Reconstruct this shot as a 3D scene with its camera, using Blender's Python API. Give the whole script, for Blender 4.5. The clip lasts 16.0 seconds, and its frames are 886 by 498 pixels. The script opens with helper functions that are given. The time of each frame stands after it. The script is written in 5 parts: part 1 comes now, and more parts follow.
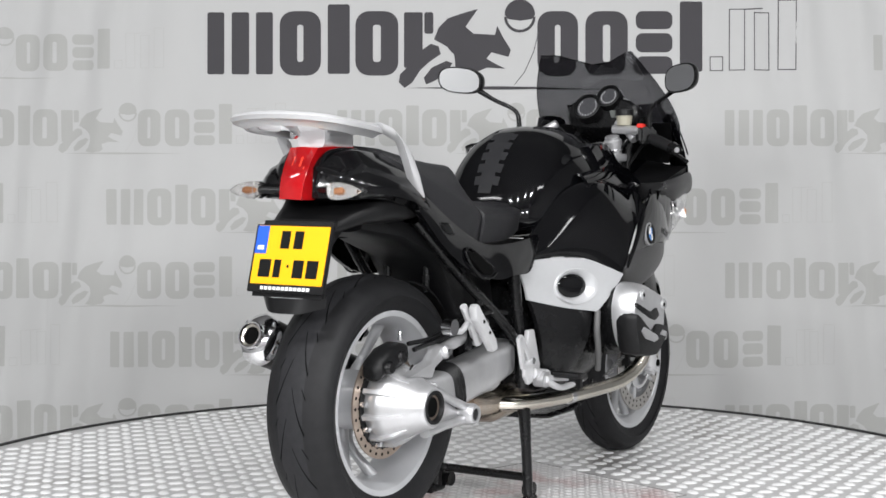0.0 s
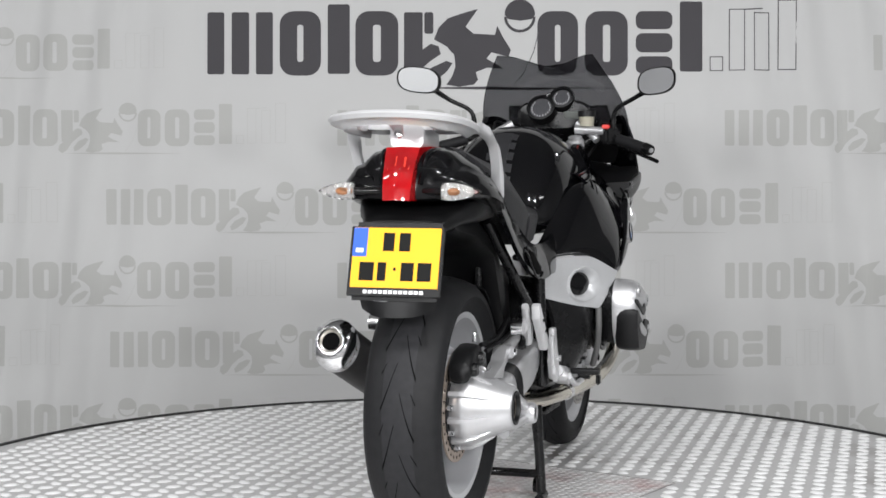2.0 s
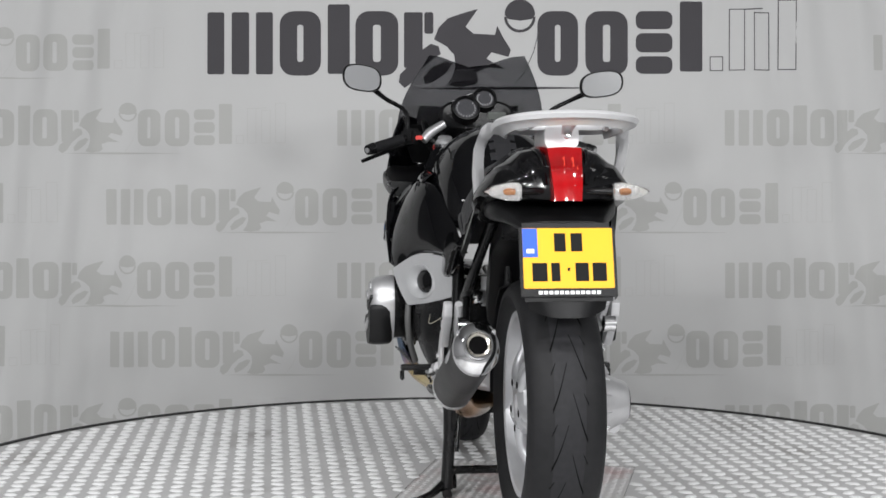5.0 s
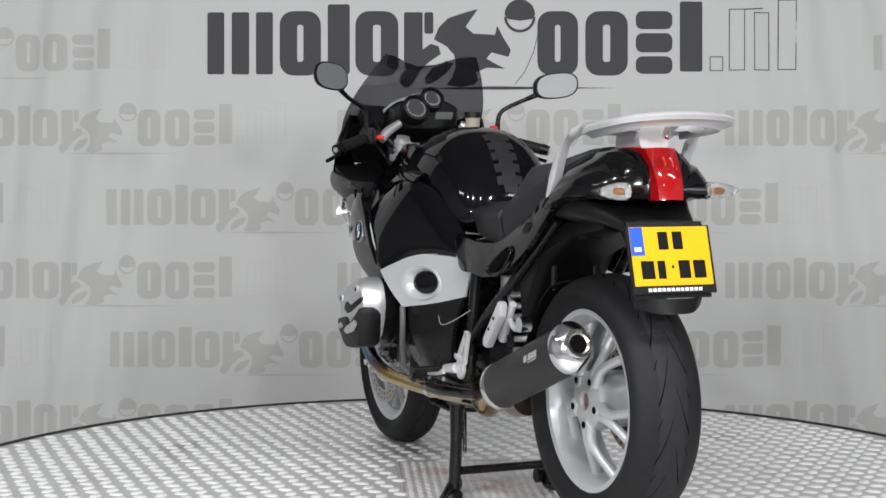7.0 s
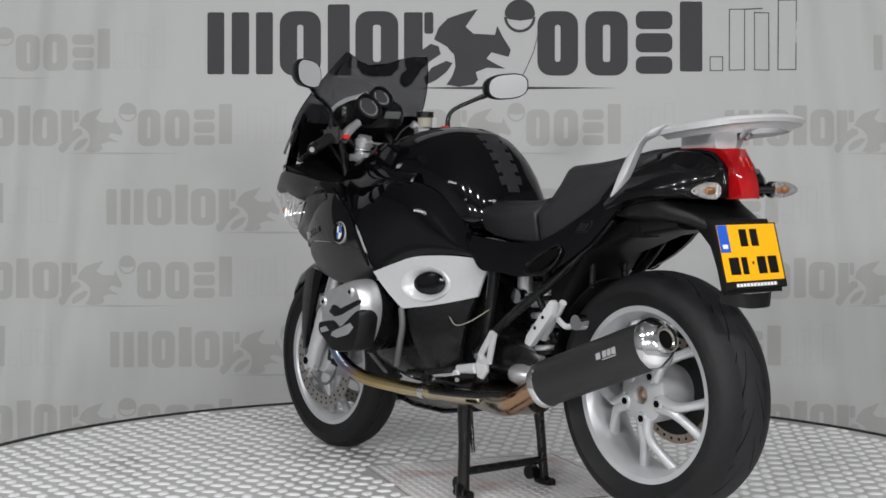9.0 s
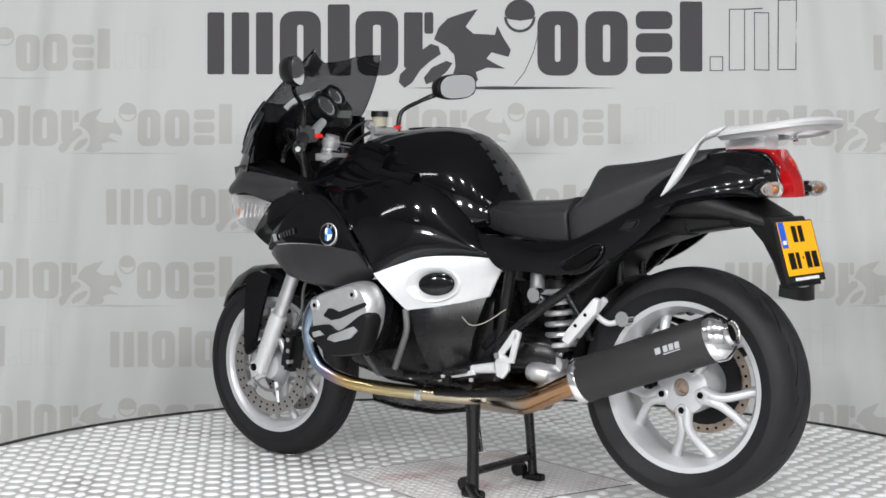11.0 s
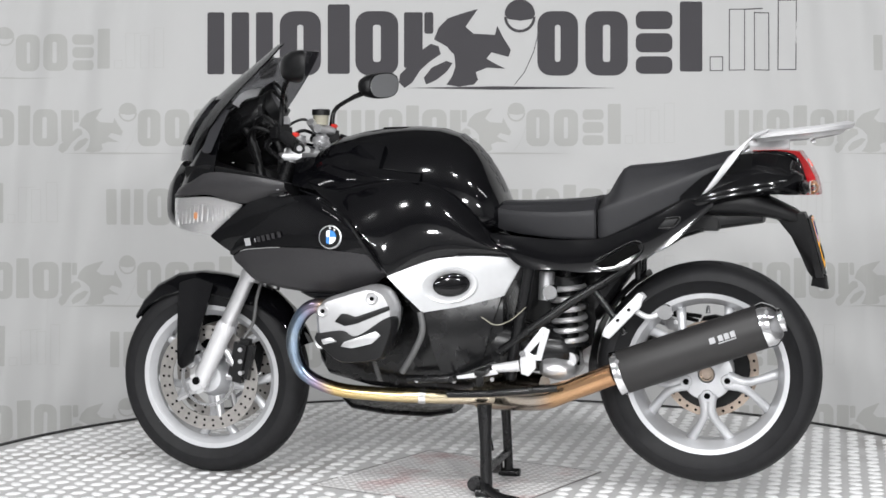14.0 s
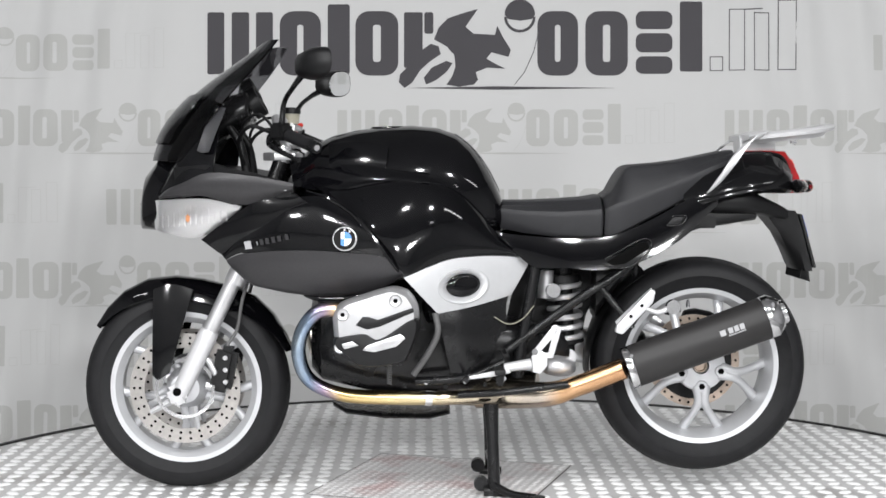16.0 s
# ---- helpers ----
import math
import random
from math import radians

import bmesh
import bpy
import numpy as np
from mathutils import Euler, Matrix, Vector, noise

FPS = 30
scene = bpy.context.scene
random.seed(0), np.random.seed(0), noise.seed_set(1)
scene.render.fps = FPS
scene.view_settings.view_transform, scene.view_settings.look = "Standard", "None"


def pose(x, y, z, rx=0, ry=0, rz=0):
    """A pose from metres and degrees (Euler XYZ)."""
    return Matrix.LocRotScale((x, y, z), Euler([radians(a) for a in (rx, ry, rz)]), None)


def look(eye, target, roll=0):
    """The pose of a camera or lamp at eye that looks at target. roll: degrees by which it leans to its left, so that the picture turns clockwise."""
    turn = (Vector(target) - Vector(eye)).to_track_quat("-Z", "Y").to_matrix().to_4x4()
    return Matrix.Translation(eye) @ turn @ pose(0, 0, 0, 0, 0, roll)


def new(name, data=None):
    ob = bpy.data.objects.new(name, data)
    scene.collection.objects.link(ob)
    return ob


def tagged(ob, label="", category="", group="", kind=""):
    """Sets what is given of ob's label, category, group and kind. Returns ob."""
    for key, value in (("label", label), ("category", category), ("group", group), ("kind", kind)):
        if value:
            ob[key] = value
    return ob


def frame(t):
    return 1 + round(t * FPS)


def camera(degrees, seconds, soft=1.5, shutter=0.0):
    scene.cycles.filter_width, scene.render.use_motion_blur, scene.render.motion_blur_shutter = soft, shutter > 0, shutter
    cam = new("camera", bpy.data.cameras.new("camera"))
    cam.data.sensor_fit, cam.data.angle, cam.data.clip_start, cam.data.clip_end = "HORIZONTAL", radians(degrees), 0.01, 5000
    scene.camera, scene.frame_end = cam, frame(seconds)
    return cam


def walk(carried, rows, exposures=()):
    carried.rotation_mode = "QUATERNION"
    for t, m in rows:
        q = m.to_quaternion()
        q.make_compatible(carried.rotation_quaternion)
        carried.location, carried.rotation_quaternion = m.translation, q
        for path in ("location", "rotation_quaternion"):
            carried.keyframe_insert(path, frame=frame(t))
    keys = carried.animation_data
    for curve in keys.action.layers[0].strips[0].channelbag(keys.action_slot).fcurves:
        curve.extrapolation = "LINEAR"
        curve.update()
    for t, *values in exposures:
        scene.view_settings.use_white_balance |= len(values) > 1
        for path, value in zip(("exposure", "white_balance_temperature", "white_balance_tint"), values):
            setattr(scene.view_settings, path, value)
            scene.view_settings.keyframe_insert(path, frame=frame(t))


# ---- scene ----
# Turntable axis at the world's origin, tread plate at z = 0; the motorcycle's own axes: x forward, y left.
cam = camera(32.86, 16.0, soft=1.6)
EYE = (0.0, -4.314, 0.947)
AIM = pose(EYE[0], EYE[1], EYE[2], 90 - 3.245, 0, 1.080) @ pose(0, 0, 0, 0, 0, 0.094)
walk(cam, [(0.0, AIM), (16.0, AIM)], exposures=[(0.0, -0.18), (1.0, -0.24), (2.5, -0.38), (4.0, -0.56), (6.5, -0.38), (7.5, -0.46), (8.0, -0.37), (8.5, -0.70), (9.0, -0.70), (9.3, -0.40), (11.5, -0.18), (12.5, -0.15), (16.0, -0.16)])


def heading(t):
    return 59.33 + 7.657 * t


# ---- light: a closed hall with overhead lamps, plus fill lamps added out of view ----
world = bpy.data.worlds.new("hall")
scene.world = world
world.use_nodes = True
world.node_tree.nodes["Background"].inputs["Color"].default_value = (0.8, 0.85, 0.9, 1)
world.node_tree.nodes["Background"].inputs["Strength"].default_value = 0.02


def unseen_lamp(x, y, z, sx, sy, watts, target):
    data = bpy.data.lights.new("unseen_lamp", "AREA")
    data.shape, data.size, data.size_y, data.energy = "RECTANGLE", sx, sy, watts
    data.color = (0.985, 0.99, 1.0)
    ob = new("unseen_lamp", data)
    ob.matrix_world = look((x, y, z), target)


for lx in (-2.0, -0.7, 0.7, 2.0):
    unseen_lamp(lx, -2.9, 3.4, 0.16, 0.12, 46, (lx * 0.6, -2.3, 0.0))
# Added fill lamps behind the camera, well below the ceiling.
for lx in (-3.0, -1.2, 1.2, 3.0):
    unseen_lamp(lx, -5.4, 1.95, 0.40, 0.30, 86, (0.3 * lx, -0.6, 0.0))
for lx in (-1, 1):
    # Added wash on the south wall, so that the mirrors reflect it bright.
    unseen_lamp(2.6 * lx, -5.4, 3.4, 1.4, 0.2, 55, (2.4 * lx, -7.0, 0.8))
    # Added side lamps that lift the dark side walls.
    unseen_lamp(3.6 * lx, -2.2, 3.4, 0.2, 1.2, 26, (3.0 * lx, -2.6, 0.0))
    unseen_lamp(3.4 * lx, -5.0, 3.4, 0.2, 1.2, 30, (4.0 * lx, -6.0, 0.0))


# ---- materials ----
def material(name, color, rough=0.5, metal=0.0, vary=0.0, scale=30.0, bump=0.0, bump_scale=200.0, coat=0.0,
             trans=0.0, ior=1.45, emit=None, emit_strength=0.0, rough_vary=0.0, spec=0.5):
    m = bpy.data.materials.new(name)
    m.use_nodes = True
    nt = m.node_tree
    b = nt.nodes["Principled BSDF"]
    b.inputs["Base Color"].default_value = (*color, 1)
    b.inputs["Roughness"].default_value = rough
    b.inputs["Metallic"].default_value = metal
    b.inputs["Coat Weight"].default_value = coat
    b.inputs["Coat Roughness"].default_value = 0.04
    b.inputs["Transmission Weight"].default_value = trans
    b.inputs["IOR"].default_value = ior
    b.inputs["Specular IOR Level"].default_value = spec
    if emit:
        b.inputs["Emission Color"].default_value = (*emit, 1)
        b.inputs["Emission Strength"].default_value = emit_strength
    tc = nt.nodes.new("ShaderNodeTexCoord")
    if vary > 0 or rough_vary > 0:
        n1 = nt.nodes.new("ShaderNodeTexNoise")
        n1.inputs["Scale"].default_value = scale
        n1.inputs["Detail"].default_value = 6
        nt.links.new(tc.outputs["Object"], n1.inputs["Vector"])
    if vary > 0:
        mix = nt.nodes.new("ShaderNodeMix")
        mix.data_type = "RGBA"
        mix.inputs[6].default_value = (*[c * (1 - vary) for c in color], 1)
        mix.inputs[7].default_value = (*[min(1, c * (1 + vary)) for c in color], 1)
        nt.links.new(n1.outputs["Fac"], mix.inputs[0])
        nt.links.new(mix.outputs[2], b.inputs["Base Color"])
    if rough_vary > 0:
        mr = nt.nodes.new("ShaderNodeMapRange")
        mr.inputs[3].default_value = max(0.02, rough - rough_vary)
        mr.inputs[4].default_value = min(1, rough + rough_vary)
        nt.links.new(n1.outputs["Fac"], mr.inputs[0])
        nt.links.new(mr.outputs[0], b.inputs["Roughness"])
    if bump > 0:
        n2 = nt.nodes.new("ShaderNodeTexNoise")
        n2.inputs["Scale"].default_value = bump_scale
        n2.inputs["Detail"].default_value = 4
        nt.links.new(tc.outputs["Object"], n2.inputs["Vector"])
        bp = nt.nodes.new("ShaderNodeBump")
        bp.inputs["Strength"].default_value = bump
        bp.inputs["Distance"].default_value = 0.002
        nt.links.new(n2.outputs["Fac"], bp.inputs["Height"])
        nt.links.new(bp.outputs["Normal"], b.inputs["Normal"])
    return m


BLACK = material("black_gloss_paint", (0.0022, 0.0022, 0.0028), 0.07, rough_vary=0.03, scale=9, spec=0.42)
PLASTIC = material("black_plastic", (0.006, 0.006, 0.0065), 0.42, vary=0.3, bump=0.15, bump_scale=700, spec=0.32)
SATIN = material("black_frame_paint", (0.006, 0.006, 0.0065), 0.26, rough_vary=0.08, spec=0.38)
CARBON = material("dark_grey_fabric_look_panel", (0.034, 0.033, 0.035), 0.36, metal=0.15, vary=0.25, scale=160, bump=0.1, bump_scale=900)
RUBBER = material("tyre_rubber", (0.0105, 0.0105, 0.0115), 0.6, vary=0.35, scale=40, bump=0.2, bump_scale=500, spec=0.3)
GROOVESHADE = material("groove_shade_black", (0.003, 0.003, 0.003), 0.9, spec=0.1)
WORN = material("worn_tyre_crown", (0.0165, 0.0165, 0.0185), 0.66, vary=0.35, scale=60, bump=0.25, bump_scale=600, spec=0.35)
SILVER = material("silver_paint", (0.53, 0.535, 0.545), 0.32, metal=0.3, vary=0.04, scale=60)
RIM = material("wheel_silver_paint", (0.54, 0.545, 0.56), 0.36, metal=0.4, vary=0.05, scale=40)
RACKSILVER = material("rack_silver_paint", (0.62, 0.62, 0.63), 0.36, metal=0.35, vary=0.04, scale=60)
CAST = material("cast_aluminium", (0.56, 0.56, 0.57), 0.33, metal=0.7, vary=0.12, scale=35, bump=0.15, bump_scale=300)
CHROME = material("polished_steel", (0.75, 0.75, 0.76), 0.12, metal=1.0, rough_vary=0.05, scale=30)
DISC = material("brake_disc_steel", (0.44, 0.42, 0.40), 0.32, metal=0.9, vary=0.25, scale=60)
VINYL = material("seat_vinyl", (0.019, 0.019, 0.021), 0.45, vary=0.2, bump=0.35, bump_scale=900, spec=0.38)
RED = material("red_lens", (0.34, 0.004, 0.006), 0.07, coat=0.5, vary=0.25, scale=60)
REDGLOW = material("red_reflector", (0.90, 0.07, 0.04), 0.15, coat=0.8)
CLEAR = material("clear_lens", (0.97, 0.97, 0.97), 0.03, trans=1.0, ior=1.35)
ORANGE = material("amber_bulb", (0.50, 0.22, 0.10), 0.25)
REFLECTOR = material("lamp_reflector", (0.86, 0.86, 0.86), 0.2, metal=0.55, bump=0.7, bump_scale=70)
MIRROR = material("mirror_glass", (0.85, 0.86, 0.87), 0.03, metal=1.0)
SCREEN = material("smoked_acrylic", (0.17, 0.17, 0.18), 0.02, trans=1.0, ior=1.25)
MUFF = material("matt_black_can", (0.024, 0.023, 0.023), 0.46, metal=0.2, vary=0.15, scale=12, rough_vary=0.08)
YELLOW = material("yellow_reflective_plate", (0.93, 0.44, 0.004), 0.35, vary=0.03, scale=8)
CREAM = material("cream_translucent_plastic", (0.36, 0.34, 0.27), 0.4, vary=0.1)
BLUE = material("blue_band", (0.02, 0.10, 0.55), 0.4)
INK = material("black_ink", (0.005, 0.005, 0.005), 0.6, spec=0.2)
TAILBLACK = material("satin_black_tail_paint", (0.0035, 0.0035, 0.004), 0.12, rough_vary=0.06, scale=14, spec=0.4)
FACETED = material("faceted_lamp_mirror", (0.93, 0.92, 0.90), 0.15, metal=0.75, bump=0.8, bump_scale=120)
WHITE = material("white_enamel", (0.82, 0.82, 0.82), 0.3)
HOODWHITE = material("dull_white_plastic", (0.50, 0.50, 0.51), 0.45, vary=0.06)
BMBLUE = material("light_blue_enamel", (0.05, 0.22, 0.60), 0.25, coat=0.5)
GREY = material("pale_grey_plastic", (0.35, 0.35, 0.36), 0.45, vary=0.1)
HOSE = material("grey_hose", (0.10, 0.10, 0.10), 0.5)
CHEEK = material("grey_translucent_inlay", (0.03, 0.03, 0.033), 0.25)
# Near-black fill puts the shade inside holes and sockets into the colour.
HOLE = material("hole_shade_black", (0.002, 0.002, 0.002), 0.9, spec=0.1)
DIAL = material("dial_face", (0.05, 0.05, 0.055), 0.4, vary=0.4, scale=120)
LCD = material("grey_display", (0.16, 0.17, 0.16), 0.2)
REDBTN = material("red_switch", (0.65, 0.03, 0.02), 0.4)
CLOTH = material("light_grey_banner_cloth", (0.575, 0.575, 0.572), 0.85, vary=0.03, scale=2.2, bump=0.08, bump_scale=120, spec=0.2)
PRINTDARK = material("dark_grey_print", (0.075, 0.072, 0.078), 0.8, vary=0.05, scale=3, spec=0.2)
PRINTPALE = material("pale_grey_print", (0.47, 0.47, 0.457), 0.85, vary=0.03, scale=2, spec=0.2)
PRINTFAINT = material("faint_grey_print", (0.53, 0.53, 0.52), 0.85, spec=0.2)
HALL = material("hall_wall_paint", (0.37, 0.37, 0.375), 0.8, vary=0.1, scale=1.5)
HALLPALE = material("white_wall_paint", (0.72, 0.72, 0.72), 0.8, vary=0.05, scale=1.5)
HALLFLOOR = material("concrete", (0.22, 0.22, 0.22), 0.6, vary=0.2, scale=3)
CEIL = material("ceiling_paint", (0.28, 0.28, 0.28), 0.9, vary=0.05, scale=2)
PLATE = material("brushed_aluminium_tread_plate", (0.66, 0.655, 0.655), 0.42, metal=0.45, vary=0.14, scale=4, rough_vary=0.08)
# Whiter than the plate: the glints on raised slopes are put into the colour.
LENS = material("glint_white_tread_lens", (0.97, 0.97, 0.97), 0.34, metal=0.2, vary=0.08, scale=8)
SCUFF = material("scuffed_tread_plate", (0.66, 0.645, 0.645), 0.42, metal=0.35, vary=0.2, scale=7)
PAD = material("ribbed_pad_film", (0.022, 0.022, 0.024), 0.3, vary=0.2, scale=80, spec=0.45)
EDGE = material("dark_rubber_edge", (0.02, 0.02, 0.02), 0.6)
# The insert's worn lenses, lightened likewise for the glints on their slopes.
SCUFFLENS = material("worn_glinting_tread_lens", (0.80, 0.77, 0.77), 0.38, metal=0.3, vary=0.3, scale=10)
RUSTY = material("browned_brake_disc", (0.44, 0.36, 0.30), 0.36, metal=0.85, vary=0.25, scale=50)
TAILPIPE = material("bright_stainless", (0.74, 0.70, 0.62), 0.2, metal=1.0, vary=0.12, scale=14)
JOINT = material("dirty_joint", (0.14, 0.13, 0.13), 0.8)


def heat_tint():
    """Stainless header pipe: blue at the port, straw and gold further along."""
    m = material("heat_tinted_steel", (0.6, 0.5, 0.35), 0.22, metal=1.0, rough_vary=0.1, scale=25, bump=0.1, bump_scale=90)
    nt = m.node_tree
    tc = nt.nodes.new("ShaderNodeTexCoord")
    sep = nt.nodes.new("ShaderNodeSeparateXYZ")
    nz = nt.nodes.new("ShaderNodeTexNoise")
    nz.inputs["Scale"].default_value = 14
    add = nt.nodes.new("ShaderNodeMath")
    add.operation = "MULTIPLY_ADD"
    add.inputs[1].default_value = 0.08
    mr = nt.nodes.new("ShaderNodeMapRange")
    mr.inputs[1].default_value, mr.inputs[2].default_value = -0.45, 0.56
    ramp = nt.nodes.new("ShaderNodeValToRGB")
    el = ramp.color_ramp.elements
    el[0].position, el[0].color = 0.0, (0.55, 0.30, 0.16, 1)
    el[1].position, el[1].color = 1.0, (0.32, 0.38, 0.42, 1)
    for p, c in ((0.22, (0.58, 0.36, 0.2, 1)), (0.30, (0.50, 0.44, 0.38, 1)), (0.52, (0.60, 0.52, 0.38, 1)), (0.72, (0.72, 0.58, 0.30, 1)),
                 (0.84, (0.62, 0.45, 0.2, 1)), (0.89, (0.34, 0.27, 0.36, 1)), (0.94, (0.22, 0.29, 0.40, 1))):
        e = el.new(p)
        e.color = c
    nt.links.new(tc.outputs["Object"], sep.inputs[0])
    nt.links.new(tc.outputs["Object"], nz.inputs["Vector"])
    nt.links.new(nz.outputs["Fac"], add.inputs[0])
    nt.links.new(sep.outputs["X"], add.inputs[2])
    nt.links.new(add.outputs[0], mr.inputs[0])
    nt.links.new(mr.outputs[0], ramp.inputs[0])
    nt.links.new(ramp.outputs[0], nt.nodes["Principled BSDF"].inputs["Base Color"])
    return m



def stain(m, tint, scale, low, high):
    """Worn-in patches of another colour over a material, cut by large soft noise."""
    nt = m.node_tree
    b = nt.nodes["Principled BSDF"]
    tc = nt.nodes.new("ShaderNodeTexCoord")
    nz = nt.nodes.new("ShaderNodeTexNoise")
    nz.inputs["Scale"].default_value = scale
    nz.inputs["Detail"].default_value = 8
    mr = nt.nodes.new("ShaderNodeMapRange")
    mr.inputs[1].default_value, mr.inputs[2].default_value = low, high
    mix = nt.nodes.new("ShaderNodeMix")
    mix.data_type = "RGBA"
    mix.inputs[7].default_value = (*tint, 1)
    old = b.inputs["Base Color"].links[0].from_socket
    nt.links.new(tc.outputs["Object"], nz.inputs["Vector"])
    nt.links.new(nz.outputs["Fac"], mr.inputs[0])
    nt.links.new(mr.outputs[0], mix.inputs[0])
    nt.links.new(old, mix.inputs[6])
    nt.links.new(mix.outputs[2], b.inputs["Base Color"])


stain(SCUFF, (0.50, 0.37, 0.37), 5.5, 0.50, 0.66)
stain(SCUFFLENS, (0.62, 0.50, 0.50), 5.5, 0.50, 0.68)
stain(PLATE, (0.36, 0.34, 0.33), 2.3, 0.56, 0.74)
HEAT = heat_tint()


# ---- mesh helpers ----
def part(name, bm, mat, parent=None, label="", angle=38):
    bmesh.ops.recalc_face_normals(bm, faces=bm.faces)
    me = bpy.data.meshes.new(name)
    bm.to_mesh(me)
    bm.free()
    me.shade_smooth()
    me.set_sharp_from_angle(angle=radians(angle))
    me.materials.append(mat)
    ob = new(name, me)
    ob.parent = parent
    if label:
        ob["label"] = label
    return ob


def smooth(pts, n):
    """Catmull-Rom curve through pts, resampled to n + 1 points."""
    p = [Vector(q) for q in pts]
    p = [p[0] * 2 - p[1]] + p + [p[-1] * 2 - p[-2]]
    out = []
    k = len(p) - 3
    for i in range(n + 1):
        u = i / n * k
        j = min(int(u), k - 1)
        t = u - j
        a, b, c, d = p[j:j + 4]
        out.append(0.5 * (2 * b + (c - a) * t + (2 * a - 5 * b + 4 * c - d) * t * t + (3 * b - a - 3 * c + d) * t ** 3))
    return out


def loft(rings, bm=None, caps=True, closed=True):
    bm = bm or bmesh.new()
    rows = [[bm.verts.new(p) for p in r] for r in rings]
    n = len(rows[0])
    for a, b in zip(rows, rows[1:]):
        for i in range(n if closed else n - 1):
            j = (i + 1) % n
            bm.faces.new((a[i], a[j], b[j], b[i]))
    if caps and closed:
        bm.faces.new(rows[0])
        bm.faces.new(rows[-1])
    return bm


def tube(pts, r, n=10, steps=None, bm=None):
    """A round bar along a smooth curve; r may be a list of radii."""
    c = smooth(pts, steps or max(2, 6 * (len(pts) - 1))) if len(pts) > 2 else [Vector(p) for p in pts]
    rings, up = [], None
    for i, p in enumerate(c):
        d = (c[min(i + 1, len(c) - 1)] - c[max(i - 1, 0)]).normalized()
        if up is None:
            up = Vector((0, 0, 1)) if abs(d.z) < 0.9 else Vector((1, 0, 0))
        s = d.cross(up).normalized()
        up = s.cross(d).normalized()
        if isinstance(r, (list, tuple)):
            u = i / (len(c) - 1) * (len(r) - 1)
            k = min(int(u), len(r) - 2)
            rad = r[k] + (r[k + 1] - r[k]) * (u - k)
        else:
            rad = r
        rings.append([p + rad * (math.cos(a) * s + math.sin(a) * up) for a in [2 * math.pi * q / n for q in range(n)]])
    return loft(rings, bm)


def lathe(profile, axis_at=(0, 0, 0), n=48, bm=None, direction=(0, 1, 0), closed=False):
    """Profile of (radius, offset along the axis) turned round an axis through axis_at."""
    d = Vector(direction).normalized()
    s = d.orthogonal().normalized() if abs(d.y) < 0.99 else Vector((1, 0, 0))
    u = d.cross(s)
    bm = bm or bmesh.new()
    o = Vector(axis_at)
    rows = [[bm.verts.new(o + d * h + max(r, 1e-4) * (math.cos(a) * s + math.sin(a) * u)) for a in [2 * math.pi * k / n for k in range(n)]] for r, h in profile]
    pairs = list(zip(rows, rows[1:]))
    if closed:
        pairs.append((rows[-1], rows[0]))
    for a, b in pairs:
        for i in range(n):
            j = (i + 1) % n
            bm.faces.new((a[i], a[j], b[j], b[i]))
    if not closed:
        bm.faces.new(rows[0])
        bm.faces.new(rows[-1])
    return bm


def slab(outline, y0, y1, bevel=0.003, bm=None, swap=None, segs=2):
    """A flat piece cut to an outline in (x, z), from y0 to y1, with rounded edges."""
    own = bmesh.new()
    f = own.faces.new([own.verts.new((x, y0, z)) for x, z in outline])
    r = bmesh.ops.extrude_face_region(own, geom=[f])
    vs = [v for v in r["geom"] if isinstance(v, bmesh.types.BMVert)]
    bmesh.ops.translate(own, verts=vs, vec=(0, y1 - y0, 0))
    if bevel > 0:
        bmesh.ops.bevel(own, geom=own.edges[:], offset=bevel, segments=segs, profile=0.6, affect="EDGES", clamp_overlap=True)
    if swap:
        for v in own.verts:
            v.co = swap(v.co)
    if bm is None:
        return own
    me = bpy.data.meshes.new("tmp")
    own.to_mesh(me)
    own.free()
    bm.from_mesh(me)
    bpy.data.meshes.remove(me)
    return bm


def shell(top, bot, n=20, m=8, bulge=0.0, thick=0.008, side=1, bm=None, power=1.0):
    """A curved panel between two rails, bulging outwards (+y times side)."""
    a, b = smooth(top, n), smooth(bot, n)
    bm = bm or bmesh.new()
    out, inn = [], []
    for p, q in zip(a, b):
        ro, ri = [], []
        for j in range(m + 1):
            v = j / m
            w = p.lerp(q, v)
            y = w.y + bulge * (4 * v * (1 - v)) ** power
            ro.append(bm.verts.new((w.x, side * y, w.z)))
            ri.append(bm.verts.new((w.x, side * (y - thick), w.z)))
        out.append(ro)
        inn.append(ri)
    for g in (out, inn):
        for r0, r1 in zip(g, g[1:]):
            for j in range(m):
                bm.faces.new((r0[j], r0[j + 1], r1[j + 1], r1[j]))
    for r0, r1, s0, s1 in zip(out, out[1:], inn, inn[1:]):
        bm.faces.new((r0[0], r1[0], s1[0], s0[0]))
        bm.faces.new((r0[m], r1[m], s1[m], s0[m]))
    for k in (0, n):
        for j in range(m):
            bm.faces.new((out[k][j], out[k][j + 1], inn[k][j + 1], inn[k][j]))
    return bm


